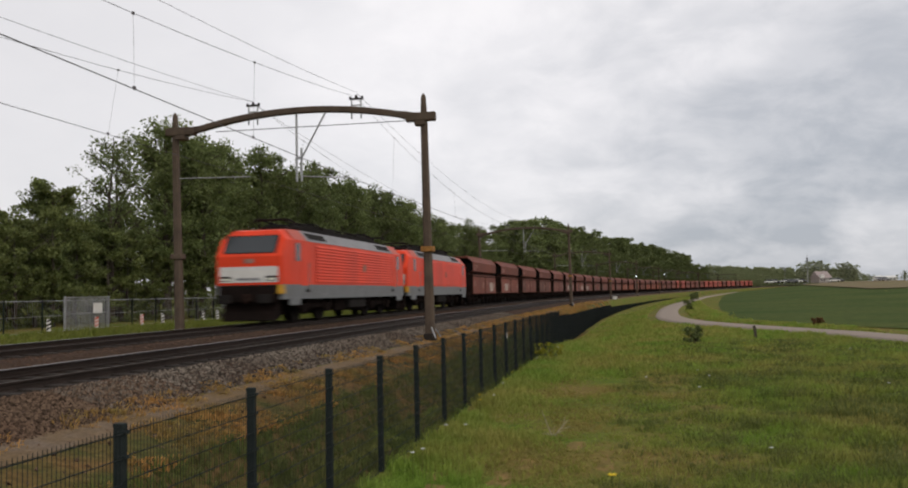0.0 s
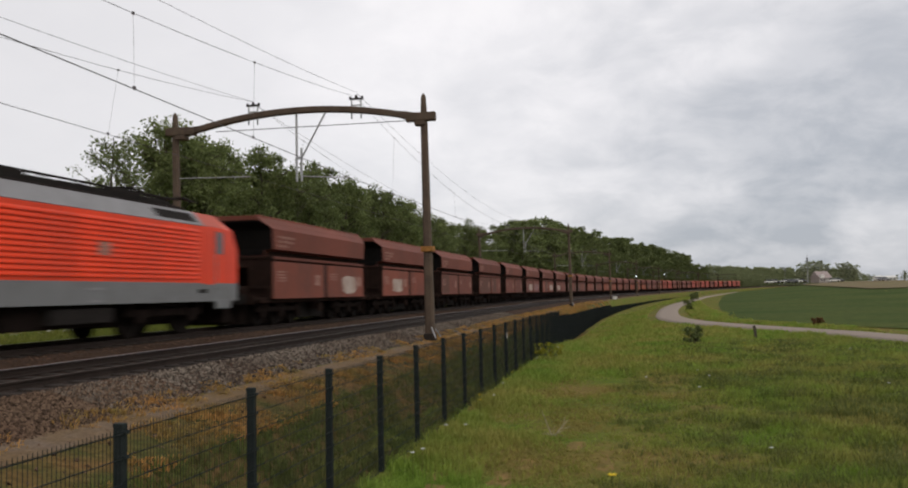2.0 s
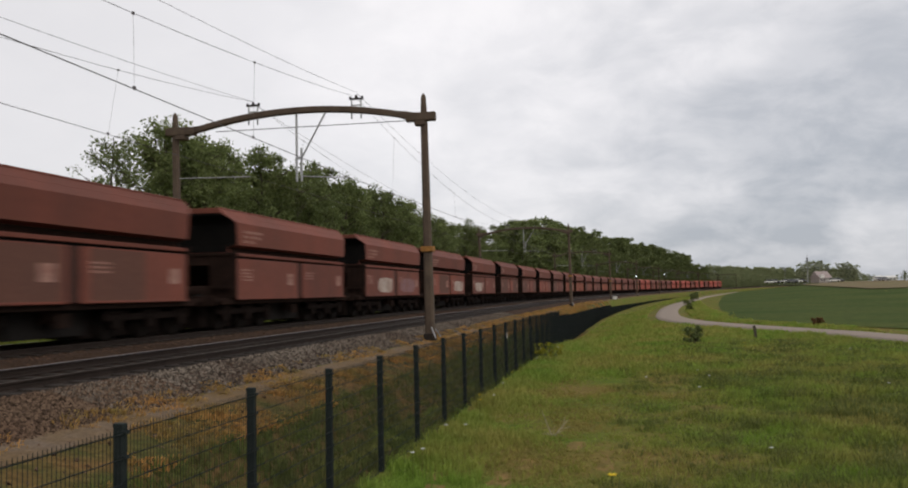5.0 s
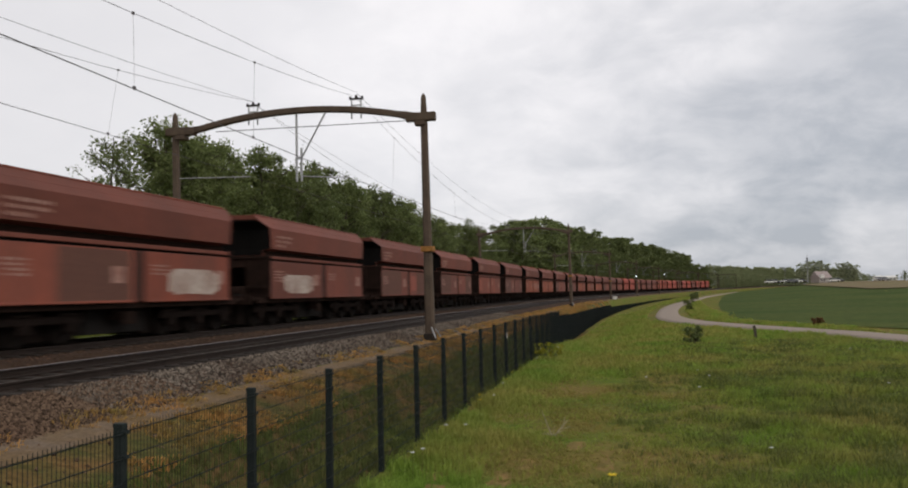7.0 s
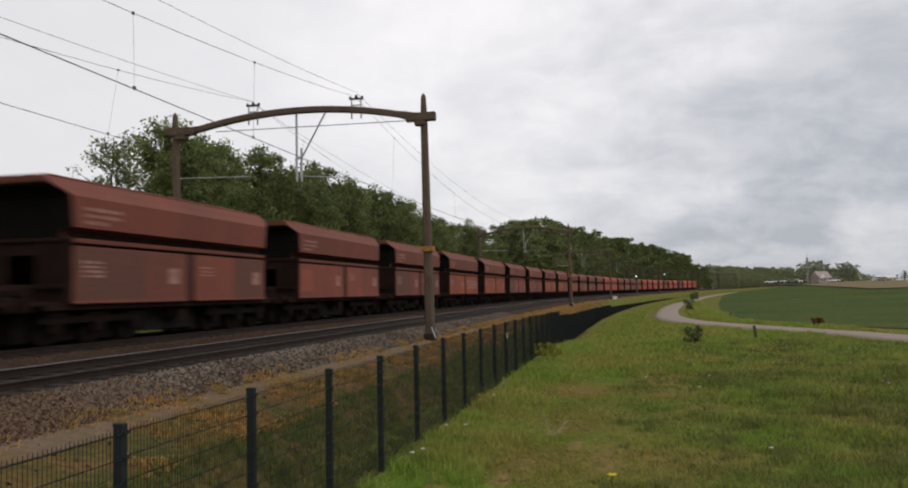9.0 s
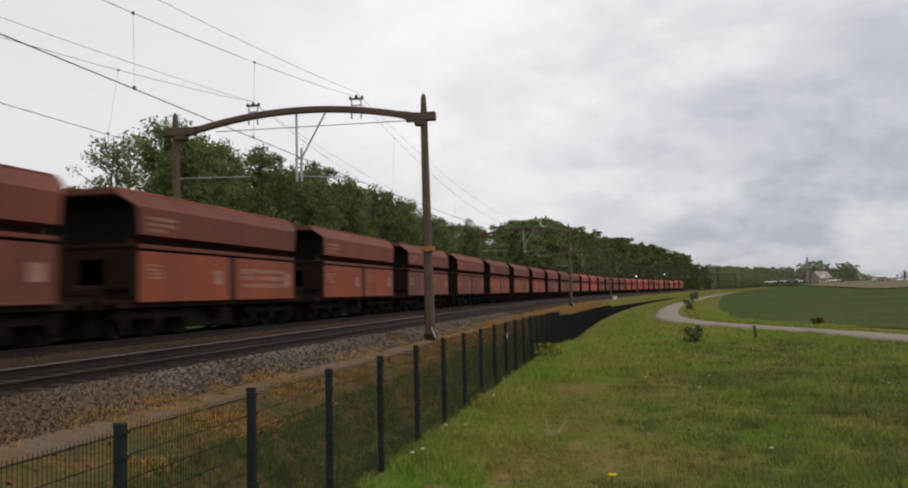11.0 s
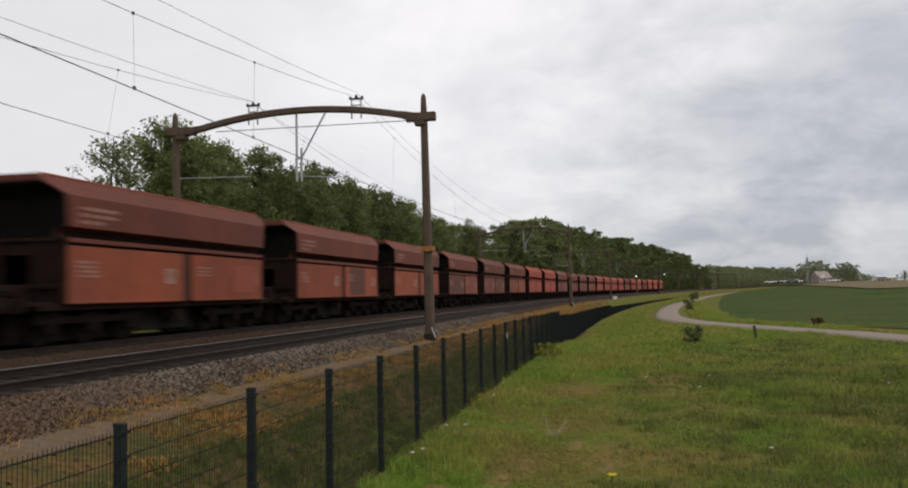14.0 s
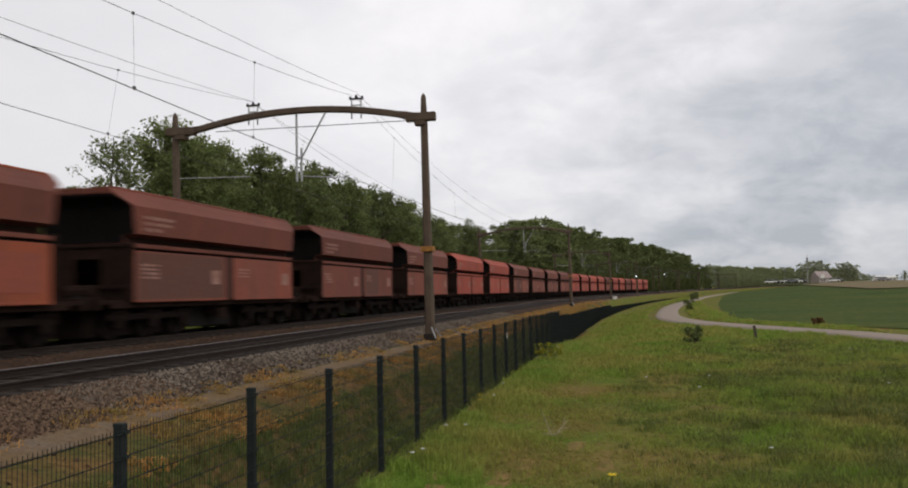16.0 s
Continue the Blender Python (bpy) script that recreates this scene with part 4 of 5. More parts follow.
for i, y0, y1, pm in SPRAY:
    spray(TRAIN[2 + i][0], y0, y1, 1.2, 2.1, i, pm)
part("chalk_marks", words(1.434, 0.9, 2.1, 0.17, 4.2, 3, 77), M_CHALK, TRAIN[14][0], "pale scrawled chalk marks")


# the train's small unevenness of pace, metres ahead of a steady run at the half seconds
AHEAD = {0.5: 0.4, 1.5: 0.25, 2.5: 1.1, 3.5: 0.4, 6.5: 0.4, 7.5: 0.5, 8.5: 0.3, 11.5: 0.2, 12.5: 0.4, 13.5: 0.25, 14.5: 0.45, 15.5: 0.2}


def motions():
    for n, (ob, s) in enumerate(TRAIN):
        walk(ob, [(k / 2, at(s - SPEED * k / 2 - AHEAD.get(k / 2, 0.0), 0)) for k in range(33)])
        # wheels roll on the rail, a row for each frame
        if n < 27:
            for bog in [c for c in ob.children if c.name.startswith("bogie")]:
                for w in bog.children:
                    r = w.location.z - 0.006
                    y = w.location.y
                    walk(w, [(k / FPS, pose(0, y, r + 0.006, math.degrees(SPEED * k / FPS / r))) for k in range(481)])


# ---- trees ----
def leaf_cloud(name, centres, spread, per, size, material, rng, parent, label="", flat=0.75):
    """Many small folded leaves round the given centres, as one crown."""
    c = np.repeat(np.array(centres), per, axis=0)
    n = len(c)
    r = np.repeat(np.array(spread), per)
    d = rng.normal(size=(n, 3))
    d /= np.linalg.norm(d, axis=1)[:, None]
    d *= (rng.random(n) ** 0.45 * r)[:, None]
    d[:, 2] *= flat
    p = c + d
    u = rng.normal(size=(n, 3))
    u[:, 2] -= 0.3
    u /= np.linalg.norm(u, axis=1)[:, None]
    w = np.cross(u, rng.normal(size=(n, 3)))
    w /= np.linalg.norm(w, axis=1)[:, None]
    k = (size * (0.6 + 0.8 * rng.random(n)))[:, None]
    v = np.stack([p - u * k, p + w * k * 0.55, p + u * k, p - w * k * 0.55], 1).reshape(-1, 3)
    f = np.arange(4 * n).reshape(n, 4)
    ob = raw(name, v, f, material)
    ob.parent = parent
    return tagged(ob, label) if label else ob


def tree(seed, h, spread, limbs, per, leaf, material, label, low=0.18, trunk=0.018, lean=0.03):
    rng = np.random.default_rng(seed)
    e = empty("tree", label, "tree", "trees behind the line")
    bm = bmesh.new()
    pts = [Vector((0, 0, -0.3))]
    for i in range(1, 7):
        pts.append(Vector((rng.normal() * lean * h * 0.4 * i / 6, rng.normal() * lean * h * 0.4 * i / 6, h * 0.93 * i / 6)))
    for i in range(6):
        rod(bm, pts[i], pts[i + 1], h * trunk * (1 - i / 6.6), 7, h * trunk * (1 - (i + 1) / 6.6))
    centres, radii = [], []
    for i in range(limbs):
        u = low + (0.97 - low) * (i + rng.random() * 0.8) / limbs
        base = pts[min(5, int(u * 6))].lerp(pts[min(6, int(u * 6) + 1)], u * 6 % 1)
        q = i * 2.4 + rng.normal() * 0.5
        bulge = math.sin(math.pi * min(1, max(0.04, (u - low * 0.6) / (1.08 - low * 0.6))) ** 0.75) ** 0.7
        ln = h * spread * bulge * (0.6 + 0.6 * rng.random())
        tip = base + Vector((math.cos(q) * ln, math.sin(q) * ln, ln * (0.35 + 0.5 * rng.random())))
        rod(bm, base, tip, h * trunk * 0.33 * (1.05 - u), 5, h * 0.002)
        for k in range(4):
            g = base.lerp(tip, 0.35 + 0.65 * (k + rng.random()) / 4)
            g = g + Vector(rng.normal(size=3) * ln * 0.22)
            if k % 2:
                rod(bm, base.lerp(tip, 0.4), g, h * 0.0028, 4, h * 0.001)
            centres.append(tuple(g))
            radii.append(h * (0.035 + 0.04 * rng.random()))
    parts = [part("trunk", bm, M_BARK, e), leaf_cloud("crown", centres, radii, per, leaf, material, rng, e)]
    k = h / max(v.co.z for v in parts[1].data.vertices)
    for ob in parts:
        ob.data.transform(Matrix.Scale(k, 4))
    return e


def scaled(m, k, kz=None):
    return m @ Matrix.Diagonal((k, k, kz or k, 1))


LAB = "leafy dark green poplar with dense foliage"
near_kinds = [tree(3 + i, 15.0, sp, 28, 95, 0.125, M_LEAF, LAB) for i, sp in enumerate((0.20, 0.24, 0.18, 0.27))]
tall_kinds = [tree(20 + i, 15.0, sp, 22, 34, 0.115, M_LEAF, "tall airy poplar with gaps in its foliage", low=0.3) for i, sp in enumerate((0.17, 0.15))]
light_kinds = [tree(30 + i, 7.0, sp, 20, 95, 0.085, M_LEAF2, "young bright green tree at the wood's edge", low=0.0) for i, sp in enumerate((0.26, 0.34))]
far_kinds = [tree(40 + i, 18.0, sp, 24, 44, 0.30, M_LEAF, "dark green tree in a distant wood", low=0.02) for i, sp in enumerate((0.25, 0.3, 0.22))]
farm_kinds = [tree(60 + i, 18.0, sp, 24, 70, 0.32, M_PALELEAF, "rounded tree beside the farm, its green paled for haze", low=0.05) for i, sp in enumerate((0.36, 0.42))]
RNG = random.Random(7)
placed = set()


def plant(kinds, m, nominal, h):
    ob = RNG.choice(kinds)
    k = h / nominal
    m = scaled(m @ pose(0, 0, 0, 0, 0, RNG.uniform(0, 360)), k * RNG.uniform(0.95, 1.1), k)
    if ob.name in placed:
        return copy_thing(ob, m @ Matrix.Diagonal([1 / c for c in ob.scale] + [1]))
    placed.add(ob.name)
    ob.matrix_basis = m
    return ob


TOPS = ((40, 6.0), (48, 6.8), (54, 8.5), (60, 13.6), (66, 16.0), (80, 16.8), (95, 17.0), (120, 17.0), (140, 16.4), (160, 16.3), (174, 16.2), (183, 13.2), (192, 13.0), (206, 14.5))


def top(s):
    return float(np.interp(s, [a for a, _ in TOPS], [b for _, b in TOPS]))


# the belt along the line: tall front row, then rows behind that close it
for s, o, h, kinds in ((59.4, -22, 14.4, tall_kinds), (61.2, -22.6, 13.8, tall_kinds), (66.8, -22.0, 16.9, near_kinds), (68.2, -22.6, 17.2, tall_kinds), (70.6, -20.8, 15.6, near_kinds), (72.5, -23, 15.6, tall_kinds)):
    plant(kinds, on(s, o), 15.0, h)
s = 74.0
while s < 206:
    plant(near_kinds, on(s, -22 + RNG.uniform(-1.5, 1.5)), 15.0, top(s) * RNG.uniform(0.9, 1.06))
    s += RNG.uniform(3.6, 5.2)
for off, k, a, gap in ((-28, 0.92, 79, 5.5), (-35, 0.9, 92, 7.5)):
    s = a
    while s < 210:
        plant(near_kinds, on(s, off + RNG.uniform(-2, 2)), 15.0, top(s - 6) * k * RNG.uniform(0.85, 1.05) * (1 + 0.012 * (-22 - off)))
        s += RNG.uniform(gap * 0.7, gap * 1.3)
# brighter undergrowth and young trees
s = 30.0
while s < 190:
    h = RNG.uniform(5.6, 7.6) + (2.6 if 49 < s < 54.5 else -0.3) if s < 74 else RNG.uniform(4.5, 8.0)
    plant(light_kinds if s < 66 or RNG.random() < 0.3 else near_kinds[:2], on(s, -20.5 + RNG.uniform(-1.6, 0.8)), 7.0 if s < 66 else 15.0, h) if s < 66 else plant(light_kinds, on(s, -19.5 + RNG.uniform(-1, 1)), 7.0, h * 0.8)
    s += RNG.uniform(2.2, 3.6)
for s, o, h, kinds in ((44.5, -22, 6.6, near_kinds), (47.0, -23, 6.4, near_kinds), (49.4, -22.5, 7.0, near_kinds), (51.4, -22, 9.3, near_kinds), (53.2, -23, 7.2, near_kinds),
                       (55.0, -22.5, 8.0, near_kinds), (57.2, -23.5, 9.2, near_kinds), (60.5, -24, 9.0, near_kinds), (63.0, -23.5, 9.6, near_kinds)):
    plant(kinds, on(s, o), 15.0, h)
for off in (-25, -30, -35):
    s = 34.0
    while s < 72:
        plant(light_kinds if off > -28 else near_kinds, on(s, off + RNG.uniform(-1.5, 1.5)), 7.0 if off > -28 else 15.0, RNG.uniform(5.4, 6.8) + (s - 38) * 0.05)
        s += RNG.uniform(2.2, 3.2)
s = 66.0
while s < 190:
    plant(light_kinds, on(s, -31 + RNG.uniform(-2, 2)), 7.0, RNG.uniform(4.0, 6.0))
    s += RNG.uniform(3, 5)
# the wood further on: single trees first, the distant ones joined
WOOD, NEARWOOD = [], []


def thicket(kinds, m, nominal, h, wood=None):
    k = h / nominal
    (WOOD if wood is None else wood).append((RNG.choice(kinds), scaled(m @ pose(0, 0, 0, 0, 0, RNG.uniform(0, 360)), k * RNG.uniform(1.0, 1.2), k)))


s = 203.0
while s < 590:
    h = float(np.interp(s, [196, 206, 220, 240, 300, 350, 450, 500, 545, 560, 590], [12, 16.5, 20.5, 22.4, 22.2, 24, 24, 22.6, 21, 17.5, 15])) * RNG.uniform(0.92, 1.04)
    more = () if s < 330 else (NEARWOOD,)
    put = plant if s < 330 else thicket
    put(far_kinds, on(s, -17 + RNG.uniform(-2.5, 2)), 18.0, h, *more)
    put(far_kinds, on(s + 4, -27 + RNG.uniform(-3, 3)), 18.0, h * 0.97, *more)
    put(far_kinds, on(s + 2, -12 + RNG.uniform(-1, 1)), 18.0, h * RNG.uniform(0.4, 0.65), *more)
    s += RNG.uniform(5, 7.5) * (1 + s / 1100)
s = 596.0
while s < 1080:
    thicket(far_kinds, on(s, -16 + RNG.uniform(-5, 3)), 18.0, RNG.uniform(14, 17))
    thicket(far_kinds, on(s + 5, -9 + RNG.uniform(-2, 2)), 18.0, RNG.uniform(9, 12))
    s += RNG.uniform(4.5, 7)


# ---- far right: farm, trees, masts ----
def dirpose(px, d, up=0.0, turn=0.0):
    """A place d metres off, px metres to the right of the view's axis for each metre ahead, on the rising land."""
    x, y = px * d / math.hypot(1, px), d / math.hypot(1, px)
    z = -1.75 + float(np.interp(d, [0, 110, 350, 1500, 4000], [0, 0, 4.0, 8.8, 16.0]))
    return pose(x, y, z + up, 0, 0, turn)


for px, d, h in ((0.405, 420, 11.5), (0.414, 425, 13), (0.422, 422, 13), (0.431, 425, 11), (0.449, 430, 11.5), (0.456, 430, 12), (0.463, 428, 10),
                 (0.522, 330, 5.0), (0.530, 320, 5.4), (0.538, 315, 5.0), (0.549, 318, 5.6), (0.56, 320, 6)):
    plant(farm_kinds if px < 0.5 else near_kinds, dirpose(px, d), 18.0 if px < 0.5 else 15.0, h * 0.78)
px = 0.36
while px < 0.60:
    thicket(far_kinds, dirpose(px, 900 + RNG.uniform(-60, 60)), 18.0, RNG.uniform(10, 14) if px < 0.384 else RNG.uniform(3.5, 6.0))
    px += 0.0045


def join_wood(wood, material, label):
    vs, fs, n = [], [], 0
    for ob, m in wood:
        me = [c for c in ob.children if c.name.startswith("crown")][0].data
        co = np.zeros(len(me.vertices) * 3)
        me.vertices.foreach_get("co", co)
        v = np.c_[co.reshape(-1, 3), np.ones(len(me.vertices))] @ np.array(m).T
        vs.append(v[:, :3])
        fs.append(np.arange(len(v)).reshape(-1, 4) + n)
        n += len(v)
    tagged(raw("far_wood", np.concatenate(vs), np.concatenate(fs), material), label, "wood", kind="stuff")


join_wood(NEARWOOD, M_LEAF, "dark green wood beside the bend of the line")
join_wood(WOOD, M_HAZELEAF, "distant wood along the line, its green paled for haze")


def house(m):
    e = empty("farmhouse", "small pale brick farmhouse with a steep brown-pink tiled roof", "house", m=m)
    wall = part("wall", bx((0, 0, 1.4), (9, 7, 2.8), 0.05), M_BRICK, e)
    rings = [[(sx * 4.8, -3.9, 2.7), (sx * 4.8, 0, 6.6), (sx * 4.8, 3.9, 2.7)] for sx in (-1, 1)]
    roof = part("roof", loft(bmesh.new(), rings), M_TILE, e)
    part("chimney", bx((2.5, 0.4, 6.6), (0.7, 0.7, 1.4), 0.03), M_BRICK, roof)
    for x in (-3, -1, 1, 3):
        w = part("window", bx((x, -3.52, 1.5), (1.1, 0.08, 1.3), 0.02), M_WHITE, wall)
        part("pane", bx((x, -3.57, 1.5), (0.9, 0.04, 1.1), 0.0), M_GLASS, w)
    part("gable", bx((-2.6, -3.0, 3.6), (2.6, 2.4, 1.9), 0.05), M_WHITE, roof, "white dormer")
    return e


house(scaled(dirpose(0.4245, 360, turn=20), 0.66))


def barn(m):
    e = empty("farm_shed", "long pale farm shed with a low roof", "shed", m=m)
    part("wall", bx((0, 0, 1.5), (16, 8, 3), 0.05), M_WHITE, e)
    part("roof", loft(bmesh.new(), [[(sx * 8.3, -4.3, 2.95), (sx * 8.3, 0, 4.4), (sx * 8.3, 4.3, 2.95)] for sx in (-1, 1)]), M_WHITE, e)
    for k in range(5):
        part("door", bx((-6 + 3 * k, -4.03, 1.2), (1.9, 0.1, 2.2), 0.02), M_GREY, e)
    return e


barn(scaled(dirpose(0.4985, 520), 0.66))


def pole(m, h, r):
    e = empty("lattice_mast", "thin grey radio mast", "mast", m=m)
    part("shaft", rd((0, 0, 0), (0, 0, h), r, 6, r * 0.5), M_GALV, e)
    part("antenna", bx((0, 0, h * 0.82), (0.5, 0.5, 1.6), 0.05), M_GREY, e)
    return e


pole(dirpose(0.4095, 380), 11.5, 0.22)
pole(dirpose(0.383, 400), 7.2, 0.12)
CARMATS = [M_WHITE, M_ROOFGREY, M_WHITE, M_GREY]


def car(m, body_mat):
    e = empty("parked_car", "small pale car parked far off by the farm", "car", "cars by the farm", m)
    part("body", bx((0, 0, 0.6), (4.3, 1.75, 0.65), 0.15), body_mat, e)
    part("cabin", bx((-0.2, 0, 1.15), (2.3, 1.55, 0.6), 0.2), M_GLASS, e)
    for x in (-1.35, 1.35):
        for y in (-0.8, 0.8):
            part("wheel", rd((x, y - 0.1, 0.32), (x, y + 0.1, 0.32), 0.32, 12), M_BLACK, e)
    return e


for i, px in enumerate((0.366, 0.371, 0.384, 0.391, 0.396, 0.402, 0.439, 0.444, 0.492, 0.497)):
    car(dirpose(px, 345 + 4 * (i % 3), 0.2, RNG.uniform(-30, 30)), CARMATS[i % 4])


# ---- signals ----
def signal(s, off, h):
    e = empty("railway_signal", "slim grey railway signal with a white light", "signal", "signals by the line", on(s, off))
    part("post", rd((0, 0, 0), (0, 0, h), 0.09, 8), M_MAST, e)
    part("head", bx((0, 0, h + 0.4), (0.5, 0.3, 0.9), 0.05), M_BLACK, e)
    part("lamp", bx((0, -0.17, h + 0.4), (0.24, 0.03, 0.42), 0.01), M_SIGNAL, e, "bright white signal face")
    return e




def cabinet(m):
    e = empty("trackside_cabinet", "small white trackside cabinet beside the ballast", "cabinet", m=m)
    body = part("body", bx((0, 0, 0.28), (0.75, 0.4, 0.5), 0.03), M_WHITE, e)
    part("lid", bx((0, 0, 0.55), (0.82, 0.47, 0.05), 0.01), M_WHITE, body)
    part("foot", bx((0, 0, -0.02), (0.6, 0.3, 0.14), 0.01), M_SLEEPER, e)
    return e


cabinet(on(171, 8.2))
signal(230, 7.9, 4.7)
signal(317, 7.9, 6.3)


# ---- left: yard fence, gate and chevron boards ----
def yard_fence():
    f = empty("yard_fence", "grey steel mesh yard fence on thin posts", "fence")
    a, b = (30.0, -13.5), (66.0, -16.0)
    n = 12
    for i in range(n + 1):
        u = i / n
        s, o = a[0] + (b[0] - a[0]) * u, a[1] + (b[1] - a[1]) * u
        part("post", rd((0, 0, -0.2), (0, 0, 1.72), 0.035, 6), M_FENCE, f).matrix_basis = on(s, o)
        if i == n:
            break
        s2, o2 = a[0] + (b[0] - a[0]) * (i + 1) / n, a[1] + (b[1] - a[1]) * (i + 1) / n
        p, q = on(s, o).translation, on(s2, o2).translation
        bm = bmesh.new()
        for z in (0.1, 0.9, 1.68):
            rod(bm, p + Vector((0, 0, z)), q + Vector((0, 0, z)), 0.02 if z > 1.5 else 0.01, 4)
        for k in range(1, 15):
            c = p.lerp(q, k / 15)
            rod(bm, c + Vector((0, 0, 0.1)), c + Vector((0, 0, 1.68)), 0.004, 3)
        part("mesh_panel", bm, M_GALV, f)


yard_fence()


def gate(s, off, w):
    g = empty("mesh_gate", "closed grey steel mesh gate with a blank white board", "gate", m=on(s, off, -math.degrees(heading(s)) + 4))
    bm = bmesh.new()
    for y in (0.0, w):
        box(bm, (0, y, 0.95), (0.09, 0.09, 1.9), bevel=0.01)
    for z in (0.15, 1.0, 1.85):
        box(bm, (0, w / 2, z), (0.05, w, 0.05))
    part("gate_frame", bm, M_GALV, g)
    bm = bmesh.new()
    for k in range(1, 60):
        box(bm, (0, w * k / 60, 1.0), (0.012, 0.02, 1.7))
    part("mesh", bm, M_GALV, g)
    part("board", bx((0.05, w * 0.72, 1.25), (0.02, 0.9, 0.55), 0.004), M_WHITE, g, "blank white board")
    return g


gate(42.5, -13.4, 4.2)


def chevron(s, off, red):
    c = empty("chevron_post", "small %s and white striped marker board on a post" % ("red" if red else "black"), "marker board", "marker boards", scaled(on(s, off, -math.degrees(heading(s)) + 55), 0.68))
    part("stake", rd((0, 0, -0.1), (0, 0, 0.5), 0.03, 6), M_GALV, c)
    part("board", bx((0, 0, 0.75), (0.3, 0.03, 0.85), 0.004), M_WHITE, c)
    for k in range(3):
        bm = bmesh.new()
        loft(bm, [[(-0.15, y, 0.38 + k * 0.27), (0.15, y, 0.53 + k * 0.27), (0.15, y, 0.66 + k * 0.27), (-0.15, y, 0.51 + k * 0.27)] for y in (-0.016, -0.024)])
        part("stripe", bm, M_SIGNRED if red else M_BLACK, c)
    return c


for s, o, red in ((40.2, -12.6, False), (44.0, -12.6, True), (48.6, -12.8, True), (51.2, -13.0, False), (56.6, -13.2, False), (58.8, -13.3, False)):
    chevron(s, o, red)


# ---- grass, weeds, stones: stuff ----
def blades(name, pts, hts, wid, per, material, seed, label, bend=0.5, fan=0.35):
    """Tufts of curved blades, two triangles each, as one mesh."""
    rng = np.random.default_rng(seed)
    p = np.repeat(pts, per, axis=0)
    h = np.repeat(hts, per) * (0.55 + 0.6 * rng.random(len(p)))
    w = np.repeat(wid, per)
    q = rng.random(len(p)) * 2 * np.pi
    d = np.stack([np.cos(q), np.sin(q), np.zeros(len(p))], 1)
    n = np.stack([-np.sin(q + 0.6), np.cos(q + 0.6), np.zeros(len(p))], 1)
    p = p + d * (rng.random(len(p)) * fan * h)[:, None] * 0.6
    b = bend * (0.3 + rng.random(len(p)))
    mid = p + d * (h * b * 0.25)[:, None] + np.array([0, 0, 1]) * (h * 0.6)[:, None]
    tip = p + d * (h * b * 0.8)[:, None] + np.array([0, 0, 1]) * (h * (1 - 0.25 * b))[:, None]
    w = w[:, None]
    v = np.stack([p - n * w, p + n * w, mid + n * w * 0.7, tip, mid - n * w * 0.7], 1).reshape(-1, 3)
    k = np.arange(len(p))[:, None] * 5
    f = np.concatenate([k + np.array([[0, 1, 2]]), k + np.array([[0, 2, 4]]), k + np.array([[4, 2, 3]])])
    return tagged(raw(name, v, f, material), label, "grass", kind="stuff")


def on_ground(s, o, sink=0.02):
    x, y = plan(s, o)
    z = lift(s, o)
    z = z + np.array([0.09 * np.clip((abs(c - 4) - 4.5) / 3, 0, 1) * noise.noise((float(a) * 0.45, float(b) * 0.45, 0.0)) for c, a, b in zip(o, x, y)])
    return np.stack([x, y, z - sink], 1)


def patchy(p, scale, seed):
    return np.array([noise.noise((float(a) * scale, float(b) * scale, seed)) for a, b, _ in p])


G = np.random.default_rng(11)
EARTH = ((17.2, 13.1, 0.9, 0.34), (18.3, 13.3, 0.8, 0.26), (17.0, 11.95, 0.4, 0.2), (18.5, 14.7, 0.8, 0.3), (16.2, 12.2, 0.4, 0.25), (19.8, 14.1, 0.8, 0.2))


def lawn(n, s0, s1, o0, o1, power=1.0):
    u = G.random(n) ** power
    return s0 + (s1 - s0) * u, o0 + (o1 - o0) * G.random(n)


ss, oo = lawn(90000, 9, 62, 11.3, 27, 1.6)
keep = np.abs(oo - road_off(ss)) > 2.7
for s, o, a, b in EARTH:
    keep &= (((ss - s) / a) ** 2 + ((oo - o) / b) ** 2 > 1.3) | (G.random(len(ss)) < 0.2)
ss, oo = ss[keep], oo[keep]
p = on_ground(ss, oo)
k = patchy(p, 0.45, 3.1) + 0.5 * patchy(p, 1.3, 4.4)
side_h = np.interp(oo - 11.0, [0, 1.2, 2.6, 5, 8, 14], [0.28, 0.18, 0.07, 0.08, 0.18, 0.22])
h = side_h * (0.55 + 1.3 * np.clip(k + 0.3, 0, 1)) * (0.7 + 0.6 * G.random(len(p)))
blades("grass", p, h, 0.003 + 0.00024 * ss, 4, M_BLADE, 1, "rough green meadow grass, long at the edges and short on the mown strip", 0.7)
ss, oo = lawn(44000, 34, 110, 11.2, 30, 1.2)
p = on_ground(ss, oo)
keep = (np.abs(oo - road_off(ss)) > 2.3) & (oo < field_edge(ss) + 0.4 * G.standard_normal(len(ss)))
p, s2 = p[keep], ss[keep]
blades("grass", p, 0.12 + 0.2 * G.random(len(p)), 0.008 + 0.0003 * s2, 3, M_BLADE, 2, "green verge grass along the lane", 0.7)
ss, oo = lawn(26000, 95, 270, 11.2, 24, 1.3)
p = on_ground(ss, oo)
keep = np.abs(oo - road_off(ss)) > 2.3
p, s2 = p[keep], ss[keep]
